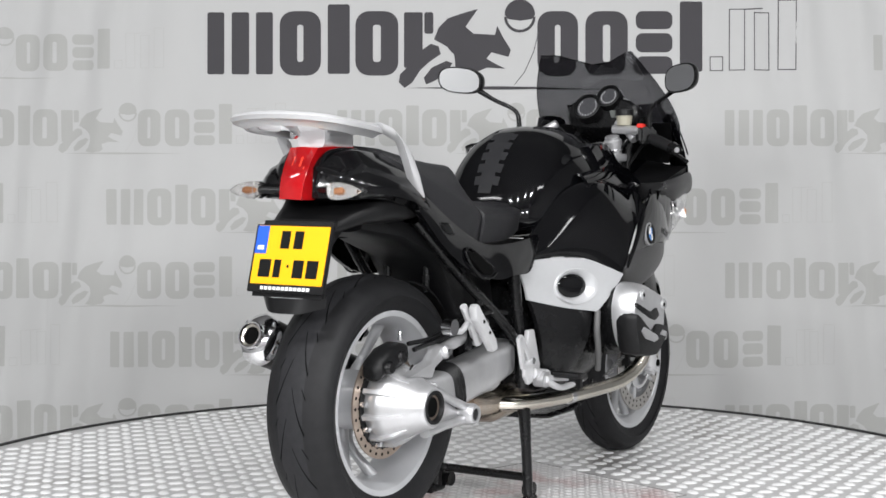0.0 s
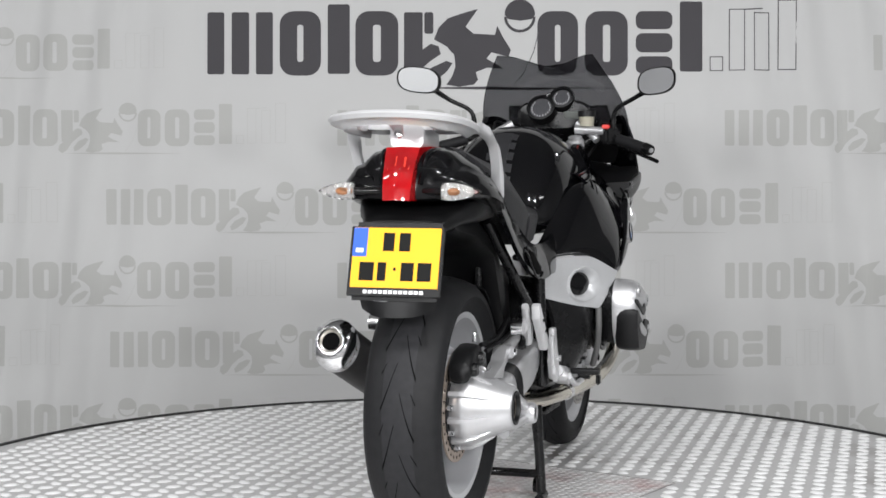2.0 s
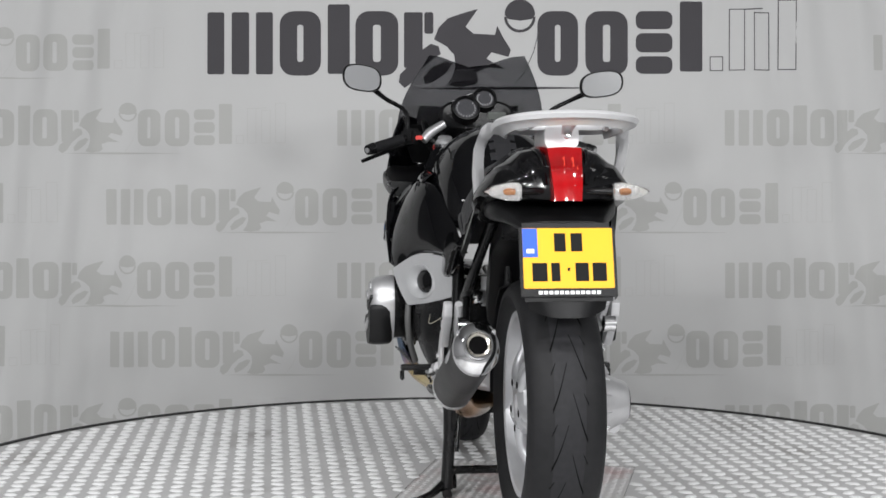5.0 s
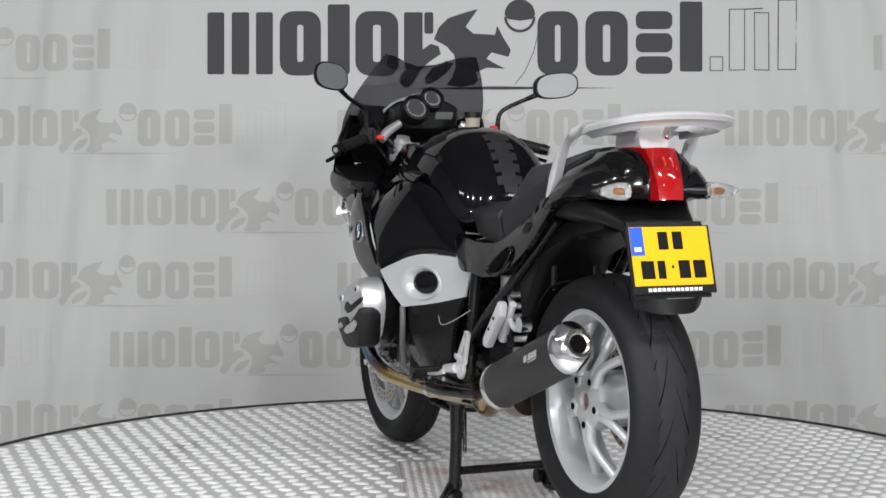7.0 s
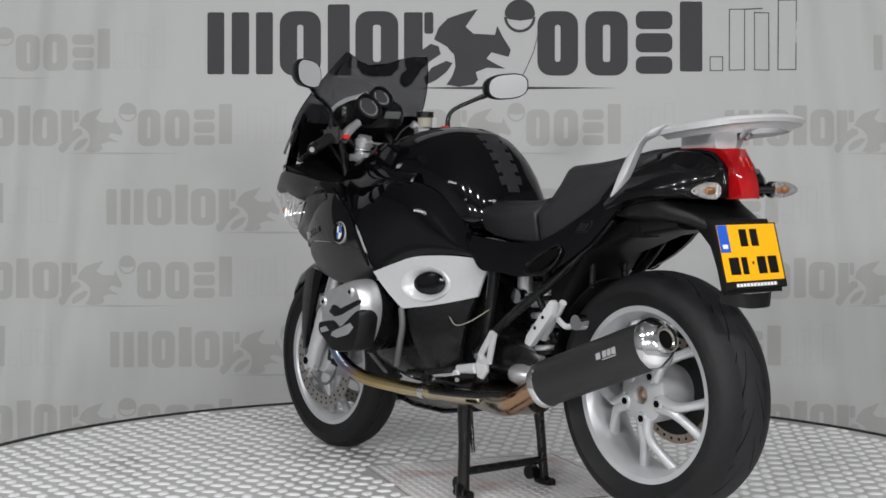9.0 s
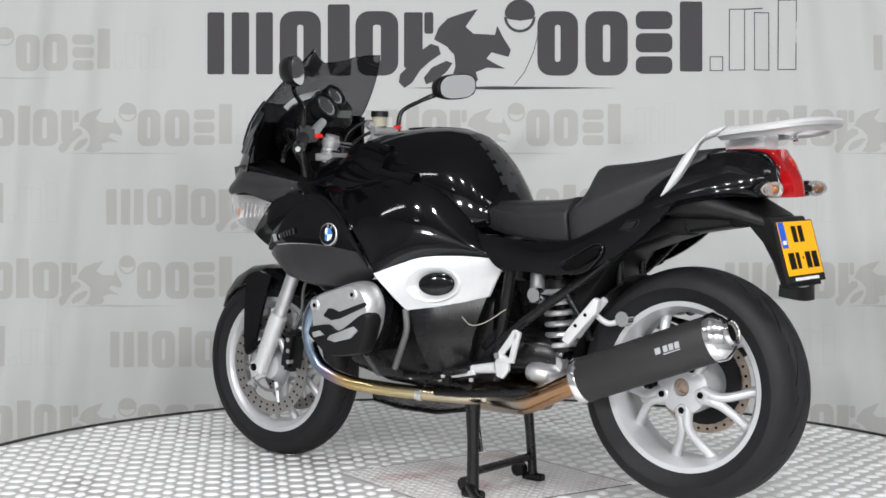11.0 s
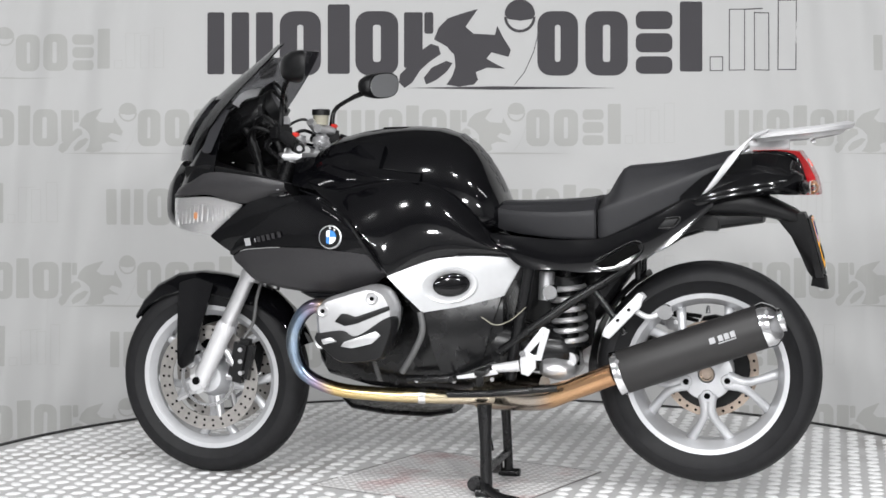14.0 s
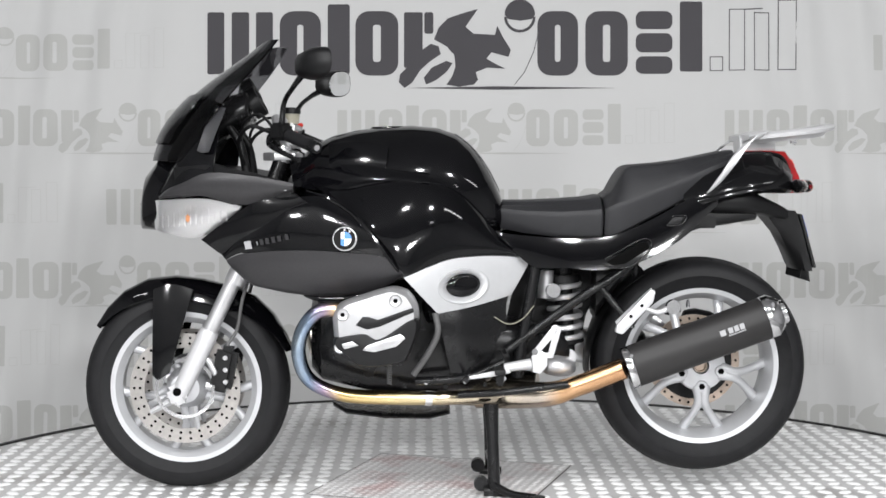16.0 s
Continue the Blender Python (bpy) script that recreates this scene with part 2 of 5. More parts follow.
def box(c, size, bm=None, bevel=0.002, turn=None):
    own = bmesh.new()
    bmesh.ops.create_cube(own, size=1.0)
    for v in own.verts:
        v.co = Vector((v.co.x * size[0], v.co.y * size[1], v.co.z * size[2]))
    if bevel:
        bmesh.ops.bevel(own, geom=own.edges[:], offset=bevel, segments=2, affect="EDGES", clamp_overlap=True)
    m = Matrix.Translation(c) @ (turn if turn else Matrix.Identity(4))
    for v in own.verts:
        v.co = m @ v.co
    if bm is None:
        return own
    me = bpy.data.meshes.new("tmp")
    own.to_mesh(me)
    own.free()
    bm.from_mesh(me)
    bpy.data.meshes.remove(me)
    return bm


def superring(x, yc, zc, ry, rz_up, rz_dn, n=28, e=2.6):
    """A rounded-square ring in the plane x."""
    pts = []
    for k in range(n):
        a = 2 * math.pi * k / n
        c, s = math.cos(a), math.sin(a)
        pts.append((x, yc + ry * math.copysign(abs(c) ** (2 / e), c), zc + (rz_up if s > 0 else rz_dn) * math.copysign(abs(s) ** (2 / e), s)))
    return pts


# ---- the setting ----
WALL_Y = 2.08


def hall_box(name, lo, hi, mat, label):
    c = [(a + b) / 2 for a, b in zip(lo, hi)]
    s = [b - a for a, b in zip(lo, hi)]
    ob = part(name, box(c, s, bevel=0), mat)
    return tagged(ob, label, "wall" if "wall" in name else name, kind="structure")


# Unseen shell added to close the hall; south wall kept pale for the mirrors.
hall_box("floor", (-5, -7, -0.58), (5, 4, -0.45), HALLFLOOR, "grey concrete hall floor under the turntable")
hall_box("ceiling", (-5, -7, 3.6), (5, 4, 3.75), CEIL, "plain grey hall ceiling")
hall_box("wall_north", (-5, 4.0, -0.45), (5, 4.15, 3.6), HALL, "plain grey wall behind the banner")
hall_box("wall_south", (-5, -7.15, -0.45), (5, -7, 3.6), HALLPALE, "plain grey wall of the hall")
hall_box("wall_east", (5, -7, -0.45), (5.15, 4, 3.6), HALL, "plain grey wall of the hall")
hall_box("wall_west", (-5.15, -7, -0.45), (-5, 4, 3.6), HALL, "plain grey wall of the hall")


def cloth_y(x, z):
    """Depth of the hanging banner: flat in the middle, soft slanting folds towards its ends."""
    side = max(0.0, abs(x + 0.1) - 0.95)
    fold = 0.016 * math.sin((x + 0.16 * z * (1 if x > 0 else -1)) * 26.0) * min(1.0, side * 1.6)
    fold += 0.0015 * math.sin(x * 57.0) * min(1.0, side * 1.2)
    return WALL_Y + fold - 0.30 * max(0.0, side - 0.75) ** 2


def build_cloth():
    bm = bmesh.new()
    nx, nz = 640, 80
    rows = []
    for j in range(nz + 1):
        z = -0.448 + 3.25 * j / nz
        rows.append([bm.verts.new((-3.0 + 6.0 * i / nx, cloth_y(-3.0 + 6.0 * i / nx, z), z)) for i in range(nx + 1)])
    back = [[bm.verts.new((v.co.x, v.co.y + 0.03, v.co.z)) for v in r] for r in (rows[0], rows[-1])]
    for r0, r1 in zip(rows, rows[1:]):
        for i in range(nx):
            bm.faces.new((r0[i], r0[i + 1], r1[i + 1], r1[i]))
    for r, b in zip((rows[0], rows[-1]), back):
        for i in range(nx):
            bm.faces.new((r[i], r[i + 1], b[i + 1], b[i]))
    for i in range(nx):
        bm.faces.new((back[0][i], back[0][i + 1], back[1][i + 1], back[1][i]))
    ob = part("backdrop", bm, CLOTH, angle=80)
    return tagged(ob, "light grey cloth banner with rows of printed dealer marks", "banner", kind="structure")


cloth = build_cloth()


def on_wall(u, v):
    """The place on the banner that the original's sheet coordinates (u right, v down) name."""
    du, dv = (u - 784) / 2659.0, (441 - v) / 2659.0
    w = AIM.to_3x3() @ Vector((du, dv, -1))
    k = (WALL_Y - EYE[1]) / w.y
    return EYE[0] + k * w.x, EYE[2] + k * w.z


def print_polys(name, polys, mat, label="", lift=0.0013):
    """Flat printed shapes on the cloth, cut in narrow strips so that they follow its folds."""
    bm = bmesh.new()
    for poly in polys:
        pts = [on_wall(u, v) for u, v in poly]
        own = bmesh.new()
        own.faces.new([own.verts.new((x, 0, z)) for x, z in pts])
        own.normal_update()
        own.faces.ensure_lookup_table()
        if own.faces[0].normal.y > 0:
            bmesh.ops.reverse_faces(own, faces=own.faces[:])
            own.normal_update()
        bmesh.ops.triangulate(own, faces=own.faces[:], ngon_method='EAR_CLIP')
        lo, hi = min(p[0] for p in pts), max(p[0] for p in pts)
        k = int((hi - lo) / 0.012)
        for i in range(1, k + 1):
            geom = own.verts[:] + own.edges[:] + own.faces[:]
            bmesh.ops.bisect_plane(own, geom=geom, plane_co=(lo + (hi - lo) * i / (k + 1), 0, 0), plane_no=(1, 0, 0))
        for v in own.verts:
            v.co.y = cloth_y(v.co.x, v.co.z) - lift
        me = bpy.data.meshes.new("tmp")
        own.to_mesh(me)
        own.free()
        bm.from_mesh(me)
        bpy.data.meshes.remove(me)
    bmesh.ops.remove_doubles(bm, verts=bm.verts[:], dist=0.0004)
    ob = part(name, bm, mat, cloth, label)
    ob.data.shade_flat()
    return ob


def rrect(x0, y0, x1, y1, r, n=5):
    pts = []
    for cx, cy, a0 in ((x1 - r, y0 + r, -90), (x1 - r, y1 - r, 0), (x0 + r, y1 - r, 90), (x0 + r, y0 + r, 180)):
        pts += [(cx + r * math.cos(radians(a0 + 90 * k / n)), cy + r * math.sin(radians(a0 + 90 * k / n))) for k in range(n + 1)]
    return pts


def ring_polys(x0, y0, x1, y1, r, hx0, hy0, hx1, hy1, hr):
    """A rounded block with a rounded slot, as quads between the two outlines."""
    a, b = rrect(x0, y0, x1, y1, r), rrect(hx0, hy0, hx1, hy1, hr)
    n = len(a)
    return [[a[i], a[(i + 1) % n], b[(i + 1) % n], b[i]] for i in range(n)]


def bars(x0, y0, x1, y1):
    return [[(x0, y0), (x1, y0), (x1, y1), (x0, y1)]]


def frame_polys(x0, y0, x1, y1, w):
    return bars(x0, y0, x1, y0 + w) + bars(x0, y1 - w, x1, y1) + bars(x0, y0 + w, x0 + w, y1 - w) + bars(x1 - w, y0 + w, x1, y1 - w)


def mark_shapes():
    """The dealer's mark as plain blocks: solid shapes, then thin frames. Units of the large print."""
    solid = [[rrect(p, 22, q, 132, 4)] for p, q in ((367, 397), (410, 441), (453, 483))]
    for p, q in ((495, 568), (629, 705), (951, 1023), (1036, 1111)):
        solid.append(ring_polys(p, 20, q, 134, 24, p + 31, 44, q - 31, 110, 5))
    solid += [[rrect(580, 8, 619, 131, 4)], [rrect(1203, 3, 1243, 127, 4)], [rrect(715, 22, 748, 120, 3)], [rrect(751, 22, 767, 60, 4)]]
    solid += [[rrect(1125, 20, 1190, 52, 12)], [rrect(1125, 59, 1190, 93, 12)], [rrect(1125, 100, 1190, 131, 12)]]
    # abstract swoosh shapes
    solid.append([[(u, v) for u, v in ((768, 70), (776, 50), (792, 33), (815, 25), (846, 16), (836, 30), (824, 48), (838, 60), (876, 62), (880, 46), (890, 66), (904, 88), (900, 101), (870, 93), (861, 104), (874, 112), (895, 122),
                  (862, 120), (842, 128), (846, 142), (838, 150), (812, 154), (790, 150), (800, 136), (806, 118), (804, 98), (790, 82), (768, 70))][:-1]])
    solid.append([[(u, v) for u, v in ((706, 146), (708, 132), (722, 118), (748, 88), (762, 78), (776, 82), (780, 96), (762, 108), (744, 124), (730, 146), (716, 156), (706, 146))][:-1]])
    solid.append([[(u, v) for u, v in ((750, 138), (764, 120), (790, 108), (801, 112), (790, 128), (772, 142), (754, 150), (750, 138))][:-1]])
    solid.append([[(920 + 27 * math.cos(t), 26 + 27 * math.sin(t)) for t in [math.pi + math.pi * k / 14 for k in range(15)]] + [(941, 34), (921, 37), (899, 34)]])
    solid.append([[(920 + ro * math.cos(t), 30 + ro * math.sin(t)) for ro, t in ((28, k0), (28, k1), (23, k1), (23, k0))] for k0, k1 in [(math.pi * k / 12, math.pi * (k + 1) / 12) for k in range(12)]])
    solid.append([[(715, 156), (880, 153), (1095, 156), (880, 159)]])
    thin = [frame_polys(1256, 100, 1280, 126, 1.6), frame_polys(1290, 16, 1318, 125, 1.6), frame_polys(1334, 22, 1362, 125, 1.6), frame_polys(1377, 0, 1409, 124, 1.6)]
    thin.append([[(1318, 16), (1350, 14), (1350, 16), (1318, 18)]])
    thin.append([[(952, 60), (953.4, 60), (945, 92), (929, 128), (911.4, 150), (910, 150), (928, 127), (943.6, 92)]])
    return solid, thin


SOLID, THIN = mark_shapes()
for k, block in enumerate(SOLID):
    print_polys("print_block", block, PRINTDARK, "dark grey printed block", 0.0013 + 0.00004 * k)
for block in THIN:
    print_polys("print_outline", block, PRINTDARK, "thin dark outlined block")


def pale_mark(x0, base):
    k = 596.0 / 1041.0
    for blocks, mat, name in ((SOLID, PRINTPALE, "pale_print_block"), (THIN, PRINTFAINT, "faint_outline")):
        for j, block in enumerate(blocks):
            moved = [[(x0 + (u - 367) * k, base + (v - 132) * k) for u, v in p] for p in block]
            if max(u for p in moved for u, v in p) > -60 and min(u for p in moved for u, v in p) < 1630:
                print_polys(name, moved, mat, "pale grey printed block", 0.0013 + 0.00004 * j)


for x0, base in ((-306, 125), (1545, 125), (-91, 258), (597, 258), (1283, 258), (-496, 398), (188, 398), (875, 398), (-91, 528), (597, 528), (1283, 528),
                 (-490, 650), (195, 650), (880, 650), (-91, 780), (597, 780), (1283, 780)):
    pale_mark(x0, base)

# ---- the turntable ----
R_DISC = 1.704
turntable = tagged(new("turntable"), "round revolving platform covered in aluminium tread plate", "turntable")
part("deck", lathe([(0.05, -0.448), (R_DISC - 0.03, -0.448), (R_DISC - 0.03, -0.03), (R_DISC - 0.004, -0.03), (R_DISC - 0.004, 0.0), (0.05, 0.0)], n=128, direction=(0, 0, 1)), PLATE, turntable, "dull aluminium tread plate")
part("edge_strip", lathe([(R_DISC - 0.003, -0.05), (R_DISC + 0.012, -0.05), (R_DISC + 0.012, 0.006), (R_DISC - 0.003, 0.006)], n=128, direction=(0, 0, 1), closed=True), EDGE, turntable, "dark rubber edge strip")


def tread(inside, name, mat, parent, at=(0.0, 0.0), turn=0.0, z0=0.0, pitch=0.0585, length=0.0250, width=0.0165, height=0.0040):
    """Raised lenses on a square lattice, turned left and right in turn."""
    verts, faces = [], []
    k = int(R_DISC / pitch) + 1
    ring = 8
    ct, st = math.cos(radians(turn)), math.sin(radians(turn))
    for i in range(-k, k + 1):
        for j in range(-k, k + 1):
            u, v = (i + 0.5) * pitch, (j + 0.5) * pitch
            x, y = at[0] + ct * u - st * v, at[1] + st * u + ct * v
            if math.hypot(x, y) > R_DISC - 0.035 or not inside(x, y):
                continue
            a = radians((45 if (i + j) % 2 else -45) + turn)
            c, s = math.cos(a), math.sin(a)
            b = len(verts)
            for f, h in ((1.0, 0.0), (0.72, height)):
                for q in range(ring):
                    t = 2 * math.pi * q / ring
                    px, py = length * f * math.copysign(abs(math.cos(t)) ** 1.05, math.cos(t)), width * f * math.sin(t)
                    verts.append((x + c * px - s * py, y + s * px + c * py, z0 + h))
            verts.append((x, y, z0 + height * 1.15))
            for q in range(ring):
                n = (q + 1) % ring
                faces.append((b + q, b + n, b + ring + n, b + ring + q))
                faces.append((b + ring + q, b + ring + n, b + 2 * ring))
    me = bpy.data.meshes.new(name)
    me.from_pydata(verts, [], faces)
    me.shade_smooth()
    me.materials.append(mat)
    ob = new(name, me)
    ob.parent = parent
    return tagged(ob, kind="stuff")


INSET, INSET_TURN, INSET_HALF = (0.0725, -0.156), -18.0, 0.315


def in_inset(x, y, half):
    c, s = math.cos(radians(INSET_TURN)), math.sin(radians(INSET_TURN))
    u, v = c * (x - INSET[0]) + s * (y - INSET[1]), -s * (x - INSET[0]) + c * (y - INSET[1])
    return abs(u) < half and abs(v) < half


tread(lambda x, y: not in_inset(x, y, INSET_HALF + 0.012), "tread_pattern", LENS, turntable)
inset = part("inset_plate", box((INSET[0], INSET[1], 0.0004), (2 * INSET_HALF, 2 * INSET_HALF, 0.002), bevel=0.0006, turn=pose(0, 0, 0, 0, 0, INSET_TURN)), SCUFF, turntable, "scuffed reddish tread plate insert")
tread(lambda x, y: in_inset(x, y, INSET_HALF - 0.006), "worn_tread_pattern", SCUFFLENS, inset, INSET, INSET_TURN, 0.0014, pitch=0.0260, length=0.0112, width=0.0062, height=0.0020)
JOINT_SIDE = 2
bm = bmesh.new()
for k in range(4):
    m = pose(INSET[0], INSET[1], 0.0012, 0, 0, INSET_TURN + 90 * k)
    box(m @ Vector((INSET_HALF + 0.002, 0, 0)), (0.0035 if k == JOINT_SIDE else 0.0008, 2 * INSET_HALF + 0.0025, 0.0012), bm, bevel=0, turn=pose(0, 0, 0, 0, 0, INSET_TURN + 90 * k))
part("insert_joint", bm, JOINT, inset, "dark joint round the insert")

# ---- the motorcycle: x forward, y left, z up ----
bike = tagged(new("motorcycle"), "black sport-touring motorcycle with silver trim on its centre stand", "motorcycle")
FX, FZ, RX, RZ = 0.828, 0.296, -0.670, 0.361


def tyre_profile(R, rim, w):
    half = [(rim - 0.010, 0.36 * w), (rim + 0.012, 0.42 * w), (rim + 0.030, 0.475 * w), (R - 0.050, 0.5 * w), (R - 0.032, 0.485 * w),
            (R - 0.018, 0.42 * w), (R - 0.008, 0.30 * w), (R - 0.002, 0.15 * w), (R, 0.0)]
    return half + [(r, -y) for r, y in reversed(half[:-1])]


def tyre_r(R, w, y):
    u = min(1.0, abs(y) / (0.5 * w))
    return R - 0.042 * u ** 2.4


def wheel(name, cx, cy, cz, R, w, rim, label, spoke_face, steps):
    hub = part(name, lathe([(rim - 0.016, -0.37 * w), (rim + 0.002, -0.385 * w), (rim + 0.002, -0.355 * w), (rim - 0.006, -0.34 * w), (rim - 0.022, -0.20 * w),
                            (rim - 0.022, 0.20 * w), (rim - 0.006, 0.34 * w), (rim + 0.002, 0.355 * w), (rim + 0.002, 0.385 * w), (rim - 0.016, 0.37 * w),
                            (rim - 0.034, 0.20 * w), (rim - 0.034, -0.20 * w)], (cx, cy, cz), n=72, closed=True), RIM, bike, label)
    part("tyre", lathe(tyre_profile(R, rim, w), (cx, cy, cz), n=96, closed=True), RUBBER, hub, "black road tyre with curved grooves")
    part("worn_band", lathe([(tyre_r(R, w, y) + 0.0006, y) for y in [0.26 * w * q / 4 for q in range(-4, 5)]] + [(R - 0.016, 0.25 * w), (R - 0.016, -0.25 * w)], (cx, cy, cz), n=96, closed=True), WORN, hub, "greyish worn tread band")
    # Near-black strips just above the rubber paint the shade inside grooves.
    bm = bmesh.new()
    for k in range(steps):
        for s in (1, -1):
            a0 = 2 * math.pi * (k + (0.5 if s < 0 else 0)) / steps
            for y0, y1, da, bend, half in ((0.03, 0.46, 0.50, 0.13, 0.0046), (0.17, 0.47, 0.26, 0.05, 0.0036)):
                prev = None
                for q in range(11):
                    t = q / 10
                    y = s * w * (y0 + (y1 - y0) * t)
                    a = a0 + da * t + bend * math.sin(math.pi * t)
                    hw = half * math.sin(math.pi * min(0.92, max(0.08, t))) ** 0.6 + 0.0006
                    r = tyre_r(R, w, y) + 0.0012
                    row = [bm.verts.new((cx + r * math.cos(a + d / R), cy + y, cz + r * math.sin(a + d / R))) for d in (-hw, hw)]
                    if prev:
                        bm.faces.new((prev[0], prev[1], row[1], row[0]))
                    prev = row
    part("groove_shade_strip", bm, GROOVESHADE, hub)
    for k in range(5):
        for d in (-0.17, 0.17):
            a = radians(90 + 72 * k + 33)
            f = spoke_face
            p0 = Vector((cx + 0.058 * math.cos(a + d * 1.2), cy + f, cz + 0.058 * math.sin(a + d * 1.2)))
            p1 = Vector((cx + 0.115 * math.cos(a + d * 0.55), cy + f * 0.9, cz + 0.115 * math.sin(a + d * 0.55)))
            p2 = Vector((cx + (rim - 0.022) * math.cos(a + d * 1.7), cy + f * 0.15, cz + (rim - 0.022) * math.sin(a + d * 1.7)))
            part("spoke", tube([p0, p1, p2], [0.016, 0.0145, 0.0115, 0.016], n=10, steps=10), RIM, hub)
    return hub


def brake_disc(name, cx, cy, cz, r0, r1, parent):
    ob = part(name, lathe([(r0, -0.0022), (r1, -0.0022), (r1, 0.0022), (r0, 0.0022)], (cx, cy, cz), n=72, closed=True), DISC, parent, "drilled steel brake disc")
    # Black plugs just proud of the disc stand in for shaded drill holes.
    bm = bmesh.new()
    for k in range(30):
        a = 2 * math.pi * k / 30
        for f in (0.3, 0.7):
            r = r0 + (r1 - r0) * (f if k % 2 else 1 - f)
            lathe([(0.0042, -0.0026), (0.0042, 0.0026)], (cx + r * math.cos(a), cy, cz + r * math.sin(a)), n=8, bm=bm)
    part("drilling", bm, HOLE, ob)
    return ob


fw = wheel("front_wheel", FX, 0, FZ, 0.299, 0.122, 0.222, "silver cast front wheel", 0.012, 16)
part("front_hub", lathe([(0.02, -0.075), (0.042, -0.07), (0.06, -0.03), (0.066, 0.0), (0.06, 0.03), (0.042, 0.07), (0.02, 0.075)], (FX, 0, FZ), n=36), RIM, fw)
for s in (1, -1):
    d = brake_disc("brake_disc", FX, 0.062 * s, FZ, 0.118, 0.160, fw)
    for k in range(5):
        a = radians(72 * k + 30)
        part("disc_carrier", tube([(FX + 0.06 * math.cos(a), 0.058 * s, FZ + 0.06 * math.sin(a)), (FX + 0.124 * math.cos(a + 0.12), 0.062 * s, FZ + 0.124 * math.sin(a + 0.12))], [0.012, 0.007], n=6), CAST, d)
    part("sensor_ring", lathe([(0.078, 0.0), (0.088, 0.0), (0.088, 0.003), (0.078, 0.003)], (FX, 0.066 * s - (0.003 if s < 0 else 0), FZ), n=48, closed=True), CHROME, fw)

rw = wheel("rear_wheel", RX, -0.006, RZ, 0.314, 0.184, 0.2295, "silver cast rear wheel with five double spokes", 0.062, 14)
part("rear_hub", lathe([(0.03, -0.06), (0.07, -0.05), (0.075, 0.05), (0.072, 0.066), (0.05, 0.074), (0.024, 0.074), (0.021, 0.04)], (RX, -0.006, RZ), n=48), RIM, rw)
part("hub_bore", lathe([(0.0, 0.02), (0.020, 0.02), (0.020, 0.066), (0.017, 0.066), (0.015, 0.055), (0.0, 0.055)], (RX, -0.006, RZ), n=32), RUSTY, rw)
for k in range(5):
    a = radians(90 + 72 * k + 33)
    c = (RX + 0.060 * math.cos(a), -0.006, RZ + 0.060 * math.sin(a))
    boss = part("bolt_boss", lathe([(0.018, 0.05), (0.018, 0.074), (0.015, 0.077), (0.0, 0.077)], c, n=20), RIM, rw)
    part("wheel_bolt", lathe([(0.0095, 0.07), (0.0095, 0.0785), (0.0, 0.0785)], c, n=6), HOLE, boss)
rear_disc = brake_disc("rear_brake_disc", RX, -0.060, RZ, 0.100, 0.138, rw)
rear_disc.data.materials[0] = RUSTY

# -- final drive, swingarm and torque arm, on the right --
drive = part("final_drive", lathe([(0.02, 0.052), (0.086, 0.05), (0.096, 0.038), (0.097, 0.008), (0.091, -0.006), (0.072, -0.048), (0.056, -0.082), (0.052, -0.096), (0.047, -0.101), (0.041, -0.101), (0.038, -0.05)], (RX, -0.105, RZ), n=48), CAST, bike, "cast aluminium final drive housing")
part("bore_ring", lathe([(0.031, -0.060), (0.031, -0.099), (0.034, -0.104), (0.041, -0.104), (0.042, -0.096), (0.040, -0.06)], (RX, -0.105, RZ), n=36, closed=True), PLASTIC, drive, "black seal ring")
part("bore_sleeve", lathe([(0.0, -0.058), (0.024, -0.058), (0.026, -0.094), (0.031, -0.094), (0.031, -0.056)], (RX, -0.105, RZ), n=32), RUSTY, drive)
part("bore_hole", lathe([(0.0, -0.070), (0.0235, -0.070), (0.0235, -0.0945), (0.0, -0.0945)], (RX, -0.105, RZ), n=28), HOLE, drive)
for k in range(10):
    a = 2 * math.pi * (k + 0.35) / 10
    rad, tan = Vector((math.cos(a), 0, math.sin(a))), Vector((-math.sin(a), 0, math.cos(a)))
    o = Vector((RX, -0.105, RZ))
    rib = [[o + rad * r0 + tan * w + Vector((0, h, 0)), o + rad * r1 + tan * w * 0.6 + Vector((0, h, 0)), o + rad * r1 - tan * w * 0.6 + Vector((0, h, 0)), o + rad * r0 - tan * w + Vector((0, h, 0))]
           for h, r0, r1, w in ((0.046, 0.084, 0.108, 0.010), (0.010, 0.086, 0.107, 0.008), (-0.020, 0.078, 0.094, 0.006), (-0.052, 0.062, 0.072, 0.004))]
    part("housing_rib", loft(rib), CAST, drive)
carrier_ring = part("disc_carrier_ring", lathe([(0.070, 0.040), (0.112, 0.040), (0.114, 0.052), (0.070, 0.052)], (RX, -0.105, RZ), n=48, closed=True), PLASTIC, rw, "black disc carrier")
for k in range(10):
    a = 2 * math.pi * (k + 0.85) / 10
    part("carrier_bolt", lathe([(0.0, 0.026), (0.0065, 0.026), (0.0085, 0.034), (0.0085, 0.042), (0.0, 0.042)], (RX + 0.104 * math.cos(a), -0.105, RZ + 0.104 * math.sin(a)), n=10), CHROME, carrier_ring)
for p0, p1 in (((RX + 0.02, -0.186, RZ + 0.040), (-0.492, -0.190, 0.334)), ((RX + 0.0, -0.176, RZ - 0.062), (-0.492, -0.190, 0.308))):
    p0, p1 = Vector(p0), Vector(p1)
    part("lug_strut", tube([p0, p0.lerp(p1, 0.5), p1], [0.016, 0.0105, 0.012], n=10), CAST, drive)
